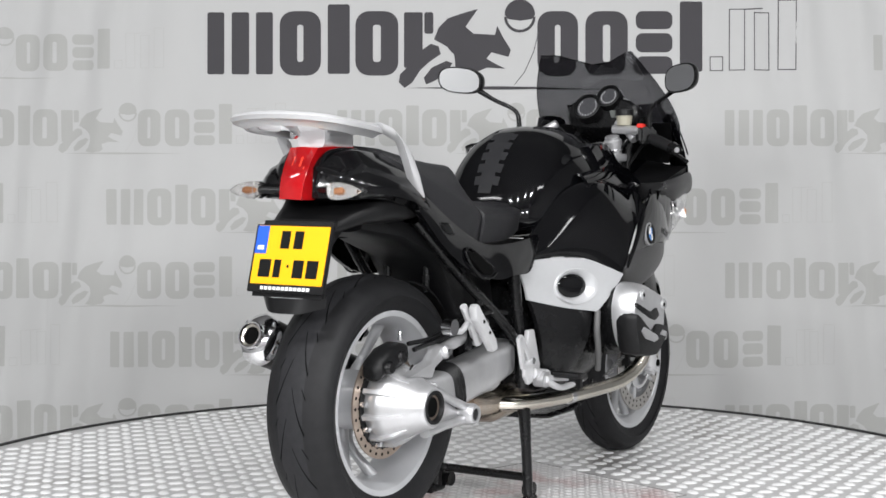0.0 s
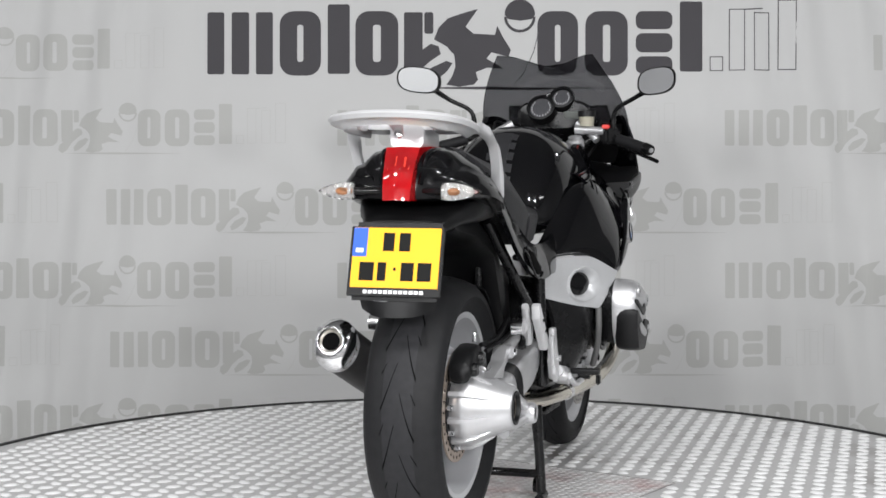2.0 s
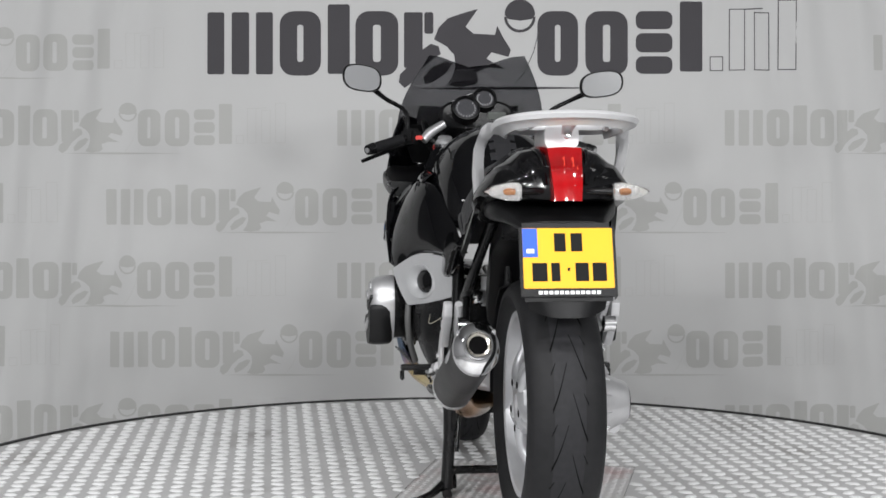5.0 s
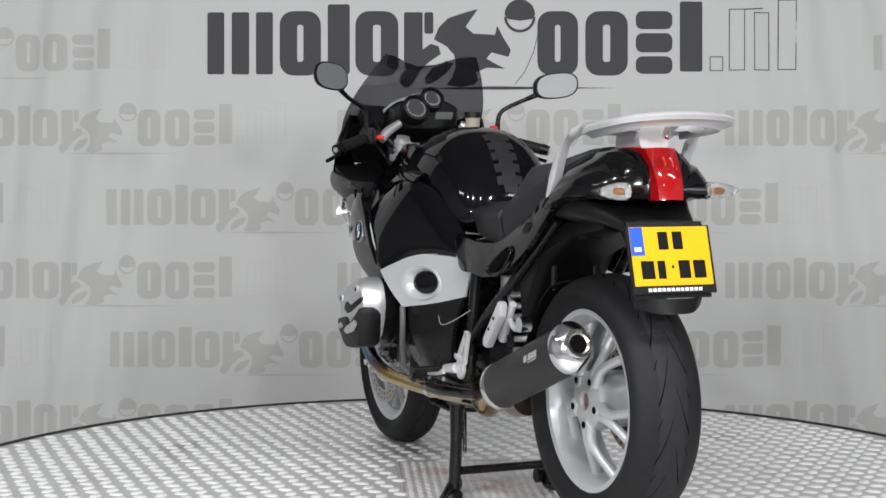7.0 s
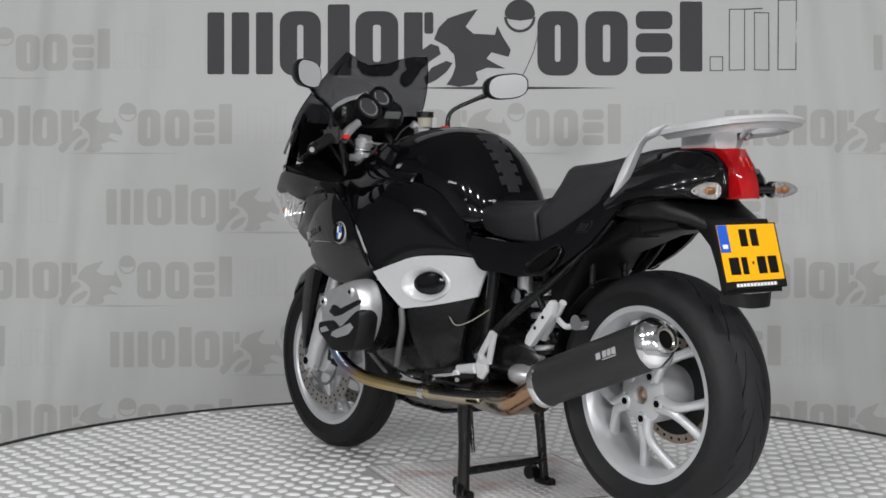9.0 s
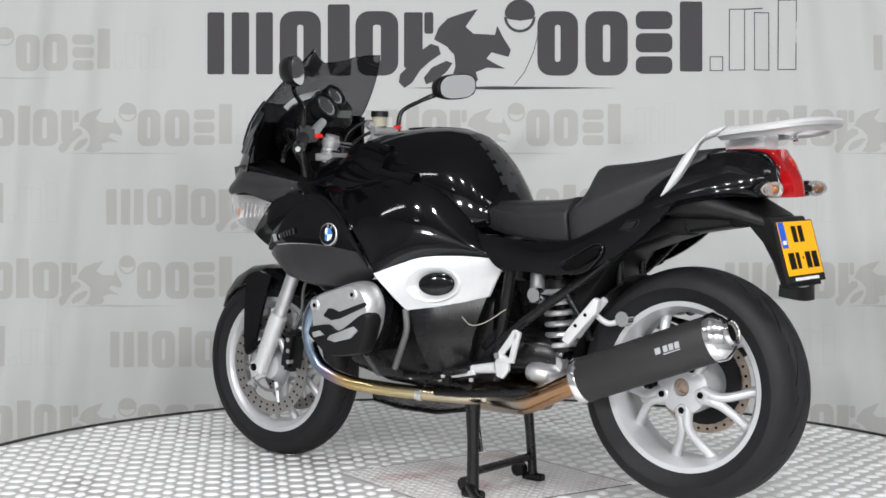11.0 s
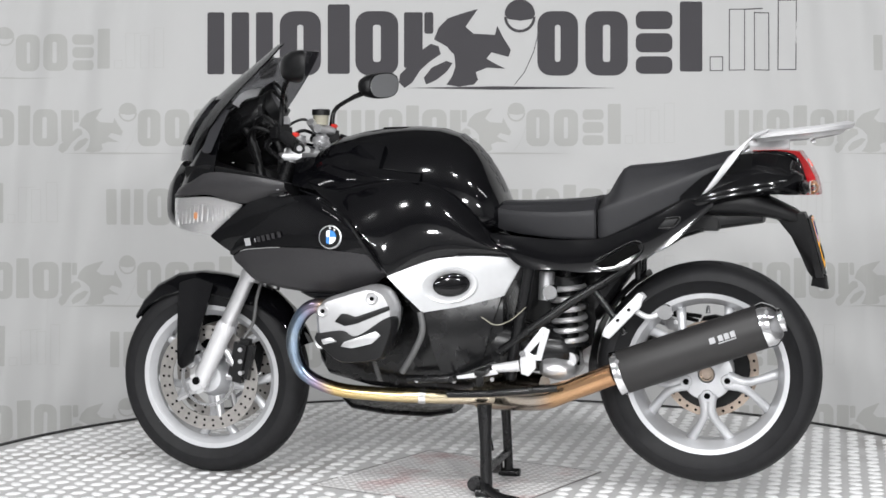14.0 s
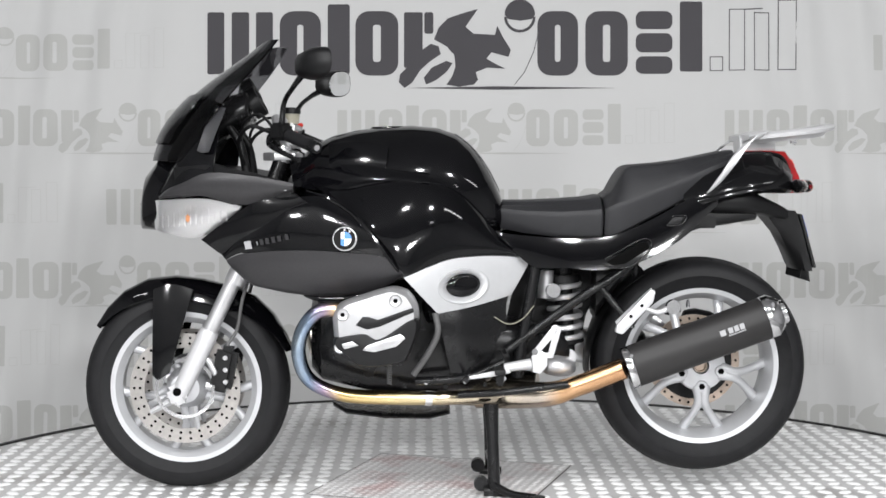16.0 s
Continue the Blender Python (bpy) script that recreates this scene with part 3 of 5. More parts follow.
part("lug_web", slab([(RX + 0.05, RZ + 0.03), (-0.51, 0.330), (-0.51, 0.312), (RX + 0.05, RZ - 0.055)], -0.176, -0.168, 0.002), CAST, drive)
part("lug_eye", lathe([(0.016, -0.024), (0.023, -0.024), (0.027, -0.016), (0.027, 0.020), (0.016, 0.020)], (-0.486, -0.190, 0.319), n=28, closed=True), CAST, drive)
part("lug_bush", lathe([(0.0, -0.020), (0.017, -0.020), (0.017, 0.018), (0.0, 0.018)], (-0.486, -0.190, 0.319), n=24), PLASTIC, drive, "dark rubber bush")
part("strut_lug", slab([(RX - 0.035, RZ + 0.075), (RX + 0.065, RZ + 0.060), (RX + 0.080, RZ + 0.085), (-0.545, 0.466), (-0.535, 0.482), (-0.545, 0.498), (-0.562, 0.495), (-0.600, 0.462)], -0.160, -0.122, 0.006), CAST, drive, "cast lug for the strut")
arm = part("swingarm", loft([superring(x, y, z, ry, rz, rz, n=24, e=3.4) for x, y, z, ry, rz in
           ((-0.62, -0.130, 0.360, 0.046, 0.062), (-0.56, -0.130, 0.366, 0.046, 0.060), (-0.50, -0.128, 0.378, 0.044, 0.056), (-0.44, -0.125, 0.388, 0.046, 0.055), (-0.30, -0.120, 0.406, 0.048, 0.054), (-0.18, -0.110, 0.425, 0.044, 0.050))]), CAST, bike, "cast aluminium single-sided swingarm")
gaiter = [superring(x, -0.127, z, ry, rz, rz, n=24, e=2.8) for x, z, ry, rz in ((-0.522, 0.374, 0.047, 0.060), (-0.514, 0.375, 0.054, 0.067), (-0.506, 0.377, 0.049, 0.061), (-0.497, 0.379, 0.054, 0.067), (-0.488, 0.380, 0.049, 0.061), (-0.479, 0.382, 0.053, 0.066), (-0.472, 0.383, 0.047, 0.058))]
part("rubber_gaiter", loft([[(x - 0.22 * (z - 0.38), y, z) for x, y, z in r] for r in gaiter]), PLASTIC, arm, "black ribbed rubber gaiter")
strut = part("torque_arm", tube([(-0.550, -0.141, 0.481), (-0.49, -0.150, 0.497), (-0.40, -0.146, 0.512), (-0.30, -0.13, 0.53)], [0.012, 0.016, 0.013, 0.013]), CAST, bike, "cast aluminium strut")
part("strut_eye", lathe([(0.0, -0.026), (0.012, -0.026), (0.018, -0.020), (0.018, 0.020), (0.0, 0.020)], (-0.550, -0.146, 0.481), n=20), CAST, strut)
part("strut_bolt", lathe([(0.0, -0.032), (0.009, -0.032), (0.009, -0.02), (0.0, -0.02)], (-0.550, -0.146, 0.481), n=6), CHROME, strut)
cal = part("rear_caliper", loft([superring(x, -0.090, z, ry, rz, rz, n=20, e=3) for x, z, ry, rz in ((RX - 0.105, RZ + 0.088, 0.018, 0.014), (RX - 0.095, RZ + 0.094, 0.028, 0.027), (RX - 0.055, RZ + 0.113, 0.031, 0.032), (RX - 0.01, RZ + 0.122, 0.031, 0.032), (RX + 0.022, RZ + 0.122, 0.026, 0.026), (RX + 0.030, RZ + 0.120, 0.015, 0.014))]), PLASTIC, bike, "black brake caliper")
for dx, dz in ((-0.068, 0.098), (-0.014, 0.118)):
    part("piston_housing", lathe([(0.0, -0.040), (0.013, -0.040), (0.017, -0.034), (0.018, 0.0), (0.0, 0.0)], (RX + dx, -0.090, RZ + dz), n=20), SATIN, cal)
part("caliper_pin", tube([(RX + 0.005, -0.132, RZ + 0.082), (RX + 0.018, -0.134, RZ + 0.094)], 0.006, n=8), CHROME, cal)
part("bleed_nipple", lathe([(0.0, 0.0), (0.007, 0.0), (0.006, 0.012), (0.004, 0.022), (0.0, 0.024)], (RX + 0.01, -0.10, RZ + 0.156), direction=(0, 0, 1), n=10), CHROME, cal)
part("caliper_hose", tube([(RX + 0.03, -0.11, RZ + 0.145), (RX + 0.12, -0.13, RZ + 0.155), (-0.40, -0.12, 0.55)], 0.006), PLASTIC, bike)

# -- front end --
for s in (1, -1):
    top, low = Vector((0.672, 0.100 * s, 0.63)), Vector((0.842, 0.100 * s, 0.278))
    leg = part("fork_leg", tube([top, top.lerp(low, 0.5)], 0.0225, n=18), CAST, bike, "silver fork leg")
    part("fork_slider", tube([top.lerp(low, 0.46), top.lerp(low, 0.52), top.lerp(low, 0.8), low], [0.026, 0.029, 0.027, 0.024], n=18), RACKSILVER, leg)
    part("fork_foot", box(low + Vector((0.002, 0.002 * s, 0.006)), (0.05, 0.046, 0.06), bevel=0.012, turn=pose(0, 0, 0, 0, 24, 0)), RACKSILVER, leg)
    part("axle_bolt", lathe([(0.0, -0.026), (0.012, -0.026), (0.012, 0.026), (0.0, 0.026)], low + Vector((0.0, 0.002 * s, 0.016)), n=16), HOLE, leg)
    part("fork_clamp", lathe([(0.02, -0.02), (0.031, -0.02), (0.031, 0.022), (0.02, 0.022)], top + Vector((-0.002, 0, -0.008)), direction=top - low, n=24), CAST, leg)
    cal = part("brake_caliper", box((0.712, 0.078 * s, 0.355), (0.062, 0.06, 0.135), bevel=0.016, turn=pose(0, 0, 0, 0, -12, 0)), PLASTIC, bike, "black four-piston brake caliper")
    for dz in (-0.035, 0.0, 0.035):
        part("caliper_bolt", lathe([(0.0, -0.003), (0.007, -0.003), (0.007, 0.033), (0.0, 0.033)] if s > 0 else [(0.0, -0.033), (0.007, -0.033), (0.007, 0.003), (0.0, 0.003)], (0.706, 0.078 * s, 0.355 + dz), n=8), CAST, cal)
    part("caliper_bracket", tube([(0.80, 0.085 * s, 0.36), (0.765, 0.085 * s, 0.385), (0.735, 0.085 * s, 0.34)], 0.011), CAST, bike)
    part("brake_hose", tube([(0.705, 0.085 * s, 0.42), (0.675, 0.08 * s, 0.47), (0.66, 0.085 * s, 0.55), (0.64, 0.07 * s, 0.62)], 0.005), HOSE, bike)

# fender: an arched shell over the wheel with a beak
rings = []
for x, z, w, drop in ((1.095, 0.474, 0.022, 0.012), (1.060, 0.528, 0.048, 0.030), (1.010, 0.577, 0.064, 0.045), (0.940, 0.612, 0.072, 0.055), (0.860, 0.620, 0.076, 0.06), (0.780, 0.610, 0.077, 0.06),
                      (0.700, 0.590, 0.077, 0.06), (0.630, 0.560, 0.074, 0.05), (0.575, 0.508, 0.070, 0.035), (0.540, 0.450, 0.064, 0.022), (0.520, 0.405, 0.055, 0.012)):
    n = Vector((x - FX, 0, z - FZ)).normalized()
    row = []
    for k in range(15):
        u = -1 + 2 * k / 14
        p = Vector((x, w * math.copysign(abs(u) ** 0.8, u), z)) - n * drop * abs(u) ** 2.6
        row.append(p)
    for k in range(15):
        u = 1 - 2 * k / 14
        row.append(Vector((x, (w - 0.004) * math.copysign(abs(u) ** 0.8, u), z)) - n * (drop * abs(u) ** 2.6 + 0.005))
    rings.append(row)
fender = part("front_fender", loft(rings), BLACK, bike, "glossy black front mudguard")
for s in (1, -1):
    part("fender_stay", shell([(0.915, 0.078, 0.585), (0.86, 0.084, 0.60), (0.80, 0.086, 0.585)], [(0.918, 0.090, 0.338), (0.90, 0.094, 0.325), (0.868, 0.094, 0.345)], n=8, m=8, bulge=0.008, thick=0.010, side=s), BLACK, fender, "black stay")

# -- nose, screen and headlamp --
nose = part("nose", loft([superring(x, 0, z, ry, up, dn, n=32, e=2.5) for x, z, ry, up, dn in
            ((0.954, 0.80, 0.060, 0.050, 0.045), (0.938, 0.815, 0.110, 0.100, 0.060), (0.898, 0.825, 0.150, 0.140, 0.074), (0.84, 0.83, 0.180, 0.135, 0.08), (0.76, 0.825, 0.19, 0.115, 0.085), (0.66, 0.80, 0.20, 0.08, 0.07), (0.55, 0.80, 0.20, 0.05, 0.05))]), BLACK, bike, "glossy black nose")
for s in (1, -1):
    part("nose_panel", shell([(0.880, 0.174, 0.854), (0.848, 0.216, 0.876), (0.80, 0.248, 0.894), (0.724, 0.280, 0.922), (0.60, 0.300, 0.912), (0.494, 0.292, 0.894)],
                             [(0.878, 0.178, 0.848), (0.835, 0.224, 0.852), (0.79, 0.242, 0.855), (0.735, 0.258, 0.856), (0.63, 0.262, 0.833), (0.494, 0.274, 0.868)], n=20, m=8, bulge=0.012, side=s), CARBON, nose, "dark grey upper nose panel")
    lamp = part("headlamp", shell([(0.880, 0.176, 0.846), (0.84, 0.221, 0.850), (0.735, 0.257, 0.853), (0.632, 0.261, 0.828)],
                                  [(0.888, 0.150, 0.755), (0.85, 0.178, 0.746), (0.76, 0.205, 0.738), (0.640, 0.256, 0.822)], n=16, m=8, bulge=0.012, thick=0.004, side=s), CLEAR, nose, "clear headlamp lens")
    part("lamp_reflector", shell([(0.90, 0.144, 0.842), (0.84, 0.206, 0.846), (0.735, 0.242, 0.849), (0.64, 0.246, 0.826)],
                                 [(0.90, 0.123, 0.760), (0.86, 0.160, 0.752), (0.76, 0.190, 0.743), (0.648, 0.241, 0.822)], n=16, m=8, bulge=0.006, thick=0.003, side=s), REFLECTOR, lamp)
    for k in range(12):
        x = 0.868 - 0.017 * k
        y = 0.150 + 0.088 * min(1, (0.90 - x) / 0.13) + 0.004
        part("reflector_rib", box((x, y * s, 0.803), (0.003, 0.004, 0.076 - 0.004 * k), bevel=0.001, turn=pose(0, 0, 0, 14 * s, 8, -25 * s)), REFLECTOR, lamp)
    part("amber_bulb", box((0.79, 0.236 * s, 0.795), (0.011, 0.010, 0.024), bevel=0.004), ORANGE, lamp)
    part("nose_lower_panel", shell([(0.758, 0.205, 0.735), (0.63, 0.260, 0.826), (0.560, 0.272, 0.858), (0.494, 0.274, 0.868)],
                                   [(0.695, 0.190, 0.686), (0.63, 0.232, 0.715), (0.56, 0.262, 0.76), (0.44, 0.285, 0.83)], n=14, m=6, bulge=0.008, side=s), BLACK, nose)
    part("inner_fairing", loft([[(x0, y0 * s, z0), (x1, y1 * s, z1), (x1, y1 * s, z1 - 0.05), (x0, y0 * s - 0.01 * s, z0 - 0.05)] for x0, y0, z0, x1, y1, z1 in
         ((0.83, 0.218, 0.936, 0.80, 0.10, 0.96), (0.735, 0.270, 0.944, 0.70, 0.11, 0.93), (0.60, 0.292, 0.922, 0.60, 0.125, 0.90), (0.50, 0.285, 0.893, 0.50, 0.16, 0.885))]), PLASTIC, nose)
    part("panel_screw", lathe([(0.0, 0.0), (0.006, 0.0), (0.006, 0.005 * s), (0.0, 0.005 * s)], (0.515, 0.286 * s, 0.878), n=10), CAST, nose)
    # inner and outer cheek of the cockpit, beside the screen
    part("cockpit_cheek", shell([(0.745, 0.182, 1.095), (0.722, 0.204, 1.105), (0.690, 0.226, 1.105)], [(0.890, 0.150, 0.858), (0.820, 0.230, 0.884), (0.715, 0.278, 0.922)], n=8, m=10, bulge=0.01, side=s), BLACK, nose)
    part("cheek_window", shell([(0.725, 0.216, 1.100), (0.710, 0.224, 1.105), (0.682, 0.238, 1.10)], [(0.760, 0.258, 0.982), (0.745, 0.264, 0.976), (0.725, 0.274, 0.978)], n=8, m=6, bulge=0.004, thick=0.004, side=s), CHEEK, nose, "grey inlay")
part("grille", slab([(-0.05, -0.035), (0.05, -0.035), (0.06, 0.035), (-0.06, 0.035)], 0, 0.008, 0.003, swap=lambda v: Vector((0.953 - v.y, v.x, 0.800 + v.z))), HOLE, nose)

for k in range(5):
    part("grille_slat", box((0.954, 0, 0.772 + 0.014 * k), (0.008, 0.066 + 0.004 * k, 0.005), bevel=0.0015, turn=pose(0, 0, 0, 0, 12, 0)), PLASTIC, nose)

# screen: a bowed sheet, raked back, with a dip in the middle of its upper edge
rows_o, rows_i = [], []
for k in range(15):
    t = k / 14
    xc, zc = 0.925 + (0.628 - 0.925) * t ** 1.1, 0.955 + (1.275 - 0.955) * t
    xc += 0.050 * math.sin(math.pi * t)
    hw = 0.165 + 0.085 * math.sin(math.pi * min(1, 0.15 + t * 0.62)) - 0.115 * max(0, t - 0.35) ** 1.3
    ro, ri = [], []
    for j in range(21):
        u = -1 + 2 * j / 20
        dip = (0.032 * (1 - math.cos(math.pi * min(1.0, abs(u) / 0.9))) / 2 - 0.012) * t ** 4 if t > 0.4 else 0
        p = Vector((xc - (0.115 * (1 - 0.35 * t) + 0.20 * t * (1 - t)) * u * u - 0.25 * dip, hw * u, zc + dip))
        ro.append(p)
        ri.append(p - Vector((0.0042, 0, 0.0015)))
    rows_o.append(ro + ri[::-1])
screen = part("windscreen", loft(rows_o), SCREEN, bike, "smoked transparent windscreen")
outer = []
for r in rows_o[2:9]:
    front = [Vector((p.x + 0.007, p.y * 1.02, p.z + 0.004)) for p in r[3:18]]
    outer.append(front + [p - Vector((0.0035, 0, 0.001)) for p in front[::-1]])
part("wind_deflector", loft(outer), SCREEN, screen, "second smoked sheet in front of the screen")

liner = []
for k in range(8):
    t = 0.40 * k / 7
    xc, zc = 0.925 - 0.36 * t ** 1.1 + 0.05 * math.sin(math.pi * t) - 0.035, 0.950 + 0.32 * t
    hw = 0.150 + 0.080 * math.sin(math.pi * min(1, 0.15 + t * 0.62))
    front = [Vector((xc - 0.115 * u * u, hw * u, zc)) for u in [-1 + j / 8 for j in range(17)]]
    liner.append(front + [p - Vector((0.006, 0, 0)) for p in front[::-1]])
part("cockpit_liner", loft(liner), PLASTIC, bike, "black plastic liner behind the screen")

# -- cockpit --
dash = part("instrument_panel", loft([superring(x, -0.012, z, ry, rz, rz, n=24, e=3) for x, z, ry, rz in ((0.78, 1.04, 0.10, 0.06), (0.70, 1.085, 0.125, 0.06), (0.645, 1.105, 0.122, 0.052), (0.636, 1.107, 0.112, 0.043))]), SATIN, bike, "black instrument panel")
TILT = Vector((-0.86, 0, 0.5))
for (x, y, z, r) in ((0.622, 0.026, 1.124, 0.040), (0.642, -0.038, 1.157, 0.034)):
    g = part("gauge", lathe([(0.0, 0.0), (r + 0.006, 0.0), (r + 0.006, 0.034), (r, 0.036), (r - 0.003, 0.026), (0.0, 0.026)], Vector((x, y, z)) - TILT * 0.02, direction=TILT, n=32), PLASTIC, dash)
    part("dial", lathe([(0.0, 0.026), (r - 0.004, 0.026), (r - 0.004, 0.0275), (0.0, 0.0275)], Vector((x, y, z)) - TILT * 0.02, direction=TILT, n=32), DIAL, g)
    bm = bmesh.new()
    for k in range(15):
        a = radians(-40 + 260 * k / 14)
        u = TILT.cross(Vector((0, 1, 0))).normalized()
        c = Vector((x, y, z)) + TILT * 0.0085 + (r - 0.010) * (math.cos(a) * Vector((0, -1, 0)) + math.sin(a) * u)
        box(c, (0.002, 0.003, 0.006), bm, bevel=0, turn=TILT.to_track_quat("X", "Z").to_matrix().to_4x4())
    part("dial_mark", bm, GREY, g)
part("display", box((0.630, -0.078, 1.105), (0.008, 0.062, 0.026), bevel=0.003, turn=pose(0, 0, 0, 0, -30, 0)), LCD, dash, "grey digital display")
part("dash_hood", shell([(0.73, 0.10, 1.125), (0.72, 0.06, 1.155), (0.71, 0.0, 1.172), (0.72, -0.06, 1.155), (0.73, -0.10, 1.125)], [(0.68, 0.11, 1.100), (0.675, 0.065, 1.13), (0.67, 0.0, 1.180), (0.675, -0.065, 1.13), (0.68, -0.11, 1.100)], n=16, m=4, thick=0.004), HOODWHITE, dash, "white hood edge")
for s in (1, -1):
    bar = part("handlebar", tube([(0.555, 0.115 * s, 1.00), (0.560, 0.165 * s, 1.035), (0.515, 0.24 * s, 1.028), (0.435, 0.345 * s, 0.993)], 0.011, n=12), SATIN, bike, "black handlebar")
    part("grip", tube([(0.508, 0.248 * s, 1.024), (0.436, 0.344 * s, 0.994)], 0.0175, n=16), RUBBER, bar)
    e = part("bar_end", tube([(0.438, 0.342 * s, 0.995), (0.424, 0.361 * s, 0.989)], [0.019, 0.016], n=16), SATIN, bar)
    part("bar_end_cap", tube([(0.4245, 0.3605 * s, 0.9893), (0.4225, 0.363 * s, 0.9885)], 0.008, n=12), CAST, e)
    part("switch_block", box((0.532, 0.215 * s, 1.035), (0.05, 0.055, 0.05), bevel=0.009, turn=pose(0, 0, 0, 0, 0, -40 * s)), PLASTIC, bar)
    part("red_button", box((0.498, 0.192, 1.030) if s > 0 else (0.515, -0.205, 1.064), (0.020, 0.024, 0.013), bevel=0.003), REDBTN, bar)
    part("lever", tube([(0.565, 0.20 * s, 1.02), (0.555, 0.27 * s, 0.995), (0.47, 0.375 * s, 0.955)], [0.010, 0.008, 0.006]), SATIN, bar)
    part("lever_clamp", tube([(0.535, 0.175 * s, 1.022), (0.547, 0.150 * s, 1.048), (0.558, 0.105 * s, 1.076)], [0.014, 0.016, 0.013]), CAST, bar)
    riser = part("fork_cap", lathe([(0.0, -0.05), (0.024, -0.05), (0.024, 0.0), (0.028, 0.002), (0.028, 0.018), (0.022, 0.024), (0.022, 0.032), (0.0, 0.034)], (0.527, 0.107 * s, 1.002), n=24, direction=(-0.30, 0, 0.95)), CAST, bike, "polished fork cap")
    part("bar_bolt", tube([(0.522, 0.09 * s, 1.010), (0.505, 0.035 * s, 1.004)], 0.0085, n=12), CHROME, riser)
    part("cap_ring", lathe([(0.02, -0.012), (0.0305, -0.012), (0.0305, -0.006), (0.02, -0.006)], (0.527, 0.107 * s, 1.002), n=24, direction=(-0.30, 0, 0.95), closed=True), CHROME, riser)
    part("fork_tube", tube([(0.540, 0.108 * s, 0.960), (0.60, 0.105 * s, 0.80)], 0.023, n=16), SATIN, riser)
    def mirror_ring(x, sc, s=s):
        row = []
        for a in [2 * math.pi * k / 32 for k in range(32)]:
            c, q = math.cos(a), math.sin(a)
            u, v = sc * 0.063 * math.copysign(abs(c) ** 0.72, c), sc * 0.042 * math.copysign(abs(q) ** 0.78, q)
            row.append((x - 0.5 * u - (0.015 if s > 0 else 0.022), s * (0.378 + u), (1.213 if s > 0 else 1.199) + v + 0.10 * u))
        return row
    mir = part("mirror", loft([mirror_ring(x, sc) for x, sc in ((0.428, 0.93), (0.424, 0.97), (0.428, 1.0), (0.440, 0.99), (0.460, 0.90), (0.478, 0.68), (0.486, 0.30))]), PLASTIC, bike, "black rear-view mirror")
    part("mirror_glass", loft([mirror_ring(x, sc) for x, sc in ((0.430, 0.90), (0.4225, 0.90))]), MIRROR, mir)
    part("mirror_stem", tube([(0.458, 0.350 * s, 1.19 if s > 0 else 1.177), (0.492, 0.30 * s, 1.153), (0.522, 0.235 * s, 1.115), (0.53, 0.225 * s, 1.055)], [0.010, 0.007, 0.007, 0.009]), SATIN, mir)
for s in (1, -1):
    part("control_cable", tube([(0.555, 0.19 * s, 1.03), (0.62, 0.20 * s, 1.05), (0.66, 0.14 * s, 1.00), (0.63, 0.08 * s, 0.90)], 0.0055, n=8), PLASTIC, bike)
    part("control_cable", tube([(0.545, 0.165 * s, 1.03), (0.60, 0.17 * s, 1.085), (0.655, 0.12 * s, 1.04), (0.645, 0.06 * s, 0.92)], 0.0045, n=8), PLASTIC, bike)
    part("cockpit_bracket", tube([(0.70, 0.09 * s, 1.06), (0.66, 0.10 * s, 1.00), (0.64, 0.095 * s, 0.90)], 0.012, n=10), PLASTIC, bike)
part("top_yoke", slab([(0.50, -0.13), (0.50, 0.13), (0.56, 0.14), (0.60, 0.06), (0.60, -0.06), (0.56, -0.14)], 0, 0.024, 0.006, swap=lambda v: Vector((v.x, v.z, 0.955 + v.y))), CAST, bike, "cast aluminium top yoke")
tub = part("fluid_reservoir", lathe([(0.0, 0.0), (0.022, 0.0), (0.025, 0.03), (0.0, 0.032)], (0.535, -0.14, 1.066), direction=(0, 0, 1), n=24), CREAM, bike, "cream brake fluid reservoir with black cap")
part("reservoir_cap", lathe([(0.0, 0.0), (0.028, 0.0), (0.028, 0.018), (0.0, 0.020)], (0.535, -0.14, 1.0965), direction=(0, 0, 1), n=24), PLASTIC, tub, "black screw cap")
part("master_cylinder", tube([(0.535, -0.105, 1.055), (0.520, -0.20, 1.050)], 0.014), CAST, bike)

# -- tank, seat, flanks --
TANK = ((-0.098, 0.815, 0.06, 2.0), (-0.092, 0.845, 0.105, 2.1), (-0.078, 0.880, 0.128, 2.2), (-0.056, 0.925, 0.146, 2.2), (-0.028, 0.968, 0.160, 2.3), (0.004, 1.004, 0.172, 2.3), (0.045, 1.034, 0.183, 2.3),
        (0.10, 1.052, 0.194, 2.3), (0.17, 1.058, 0.203, 2.3), (0.25, 1.055, 0.206, 2.3), (0.33, 1.045, 0.203, 2.3), (0.40, 1.028, 0.195, 2.3), (0.46, 1.000, 0.18, 2.3), (0.50, 0.955, 0.16, 2.2), (0.515, 0.90, 0.13, 2.1))
tank = part("fuel_tank", loft([superring(x, 0, 0.80, w, zt - 0.80, 0.06, n=48, e=e) for x, zt, w, e in TANK]), BLACK, bike, "glossy black fuel tank", angle=60)


def tank_point(u, y, lift):
    """A point on the tank's crown, u stations from its tail, y to the left."""
    k = min(int(u), len(TANK) - 2)
    x, zt, w, e = [p + (q - p) * (u - k) for p, q in zip(TANK[k], TANK[k + 1])]
    z = 0.80 + (zt - 0.80) * (1 - min(0.999, abs(y) / w) ** e) ** (1 / e)
    n = Vector((-(TANK[k + 1][1] - TANK[k][1]), 0, TANK[k + 1][0] - TANK[k][0])).normalized()
    return Vector((x, y, z)) + n * lift


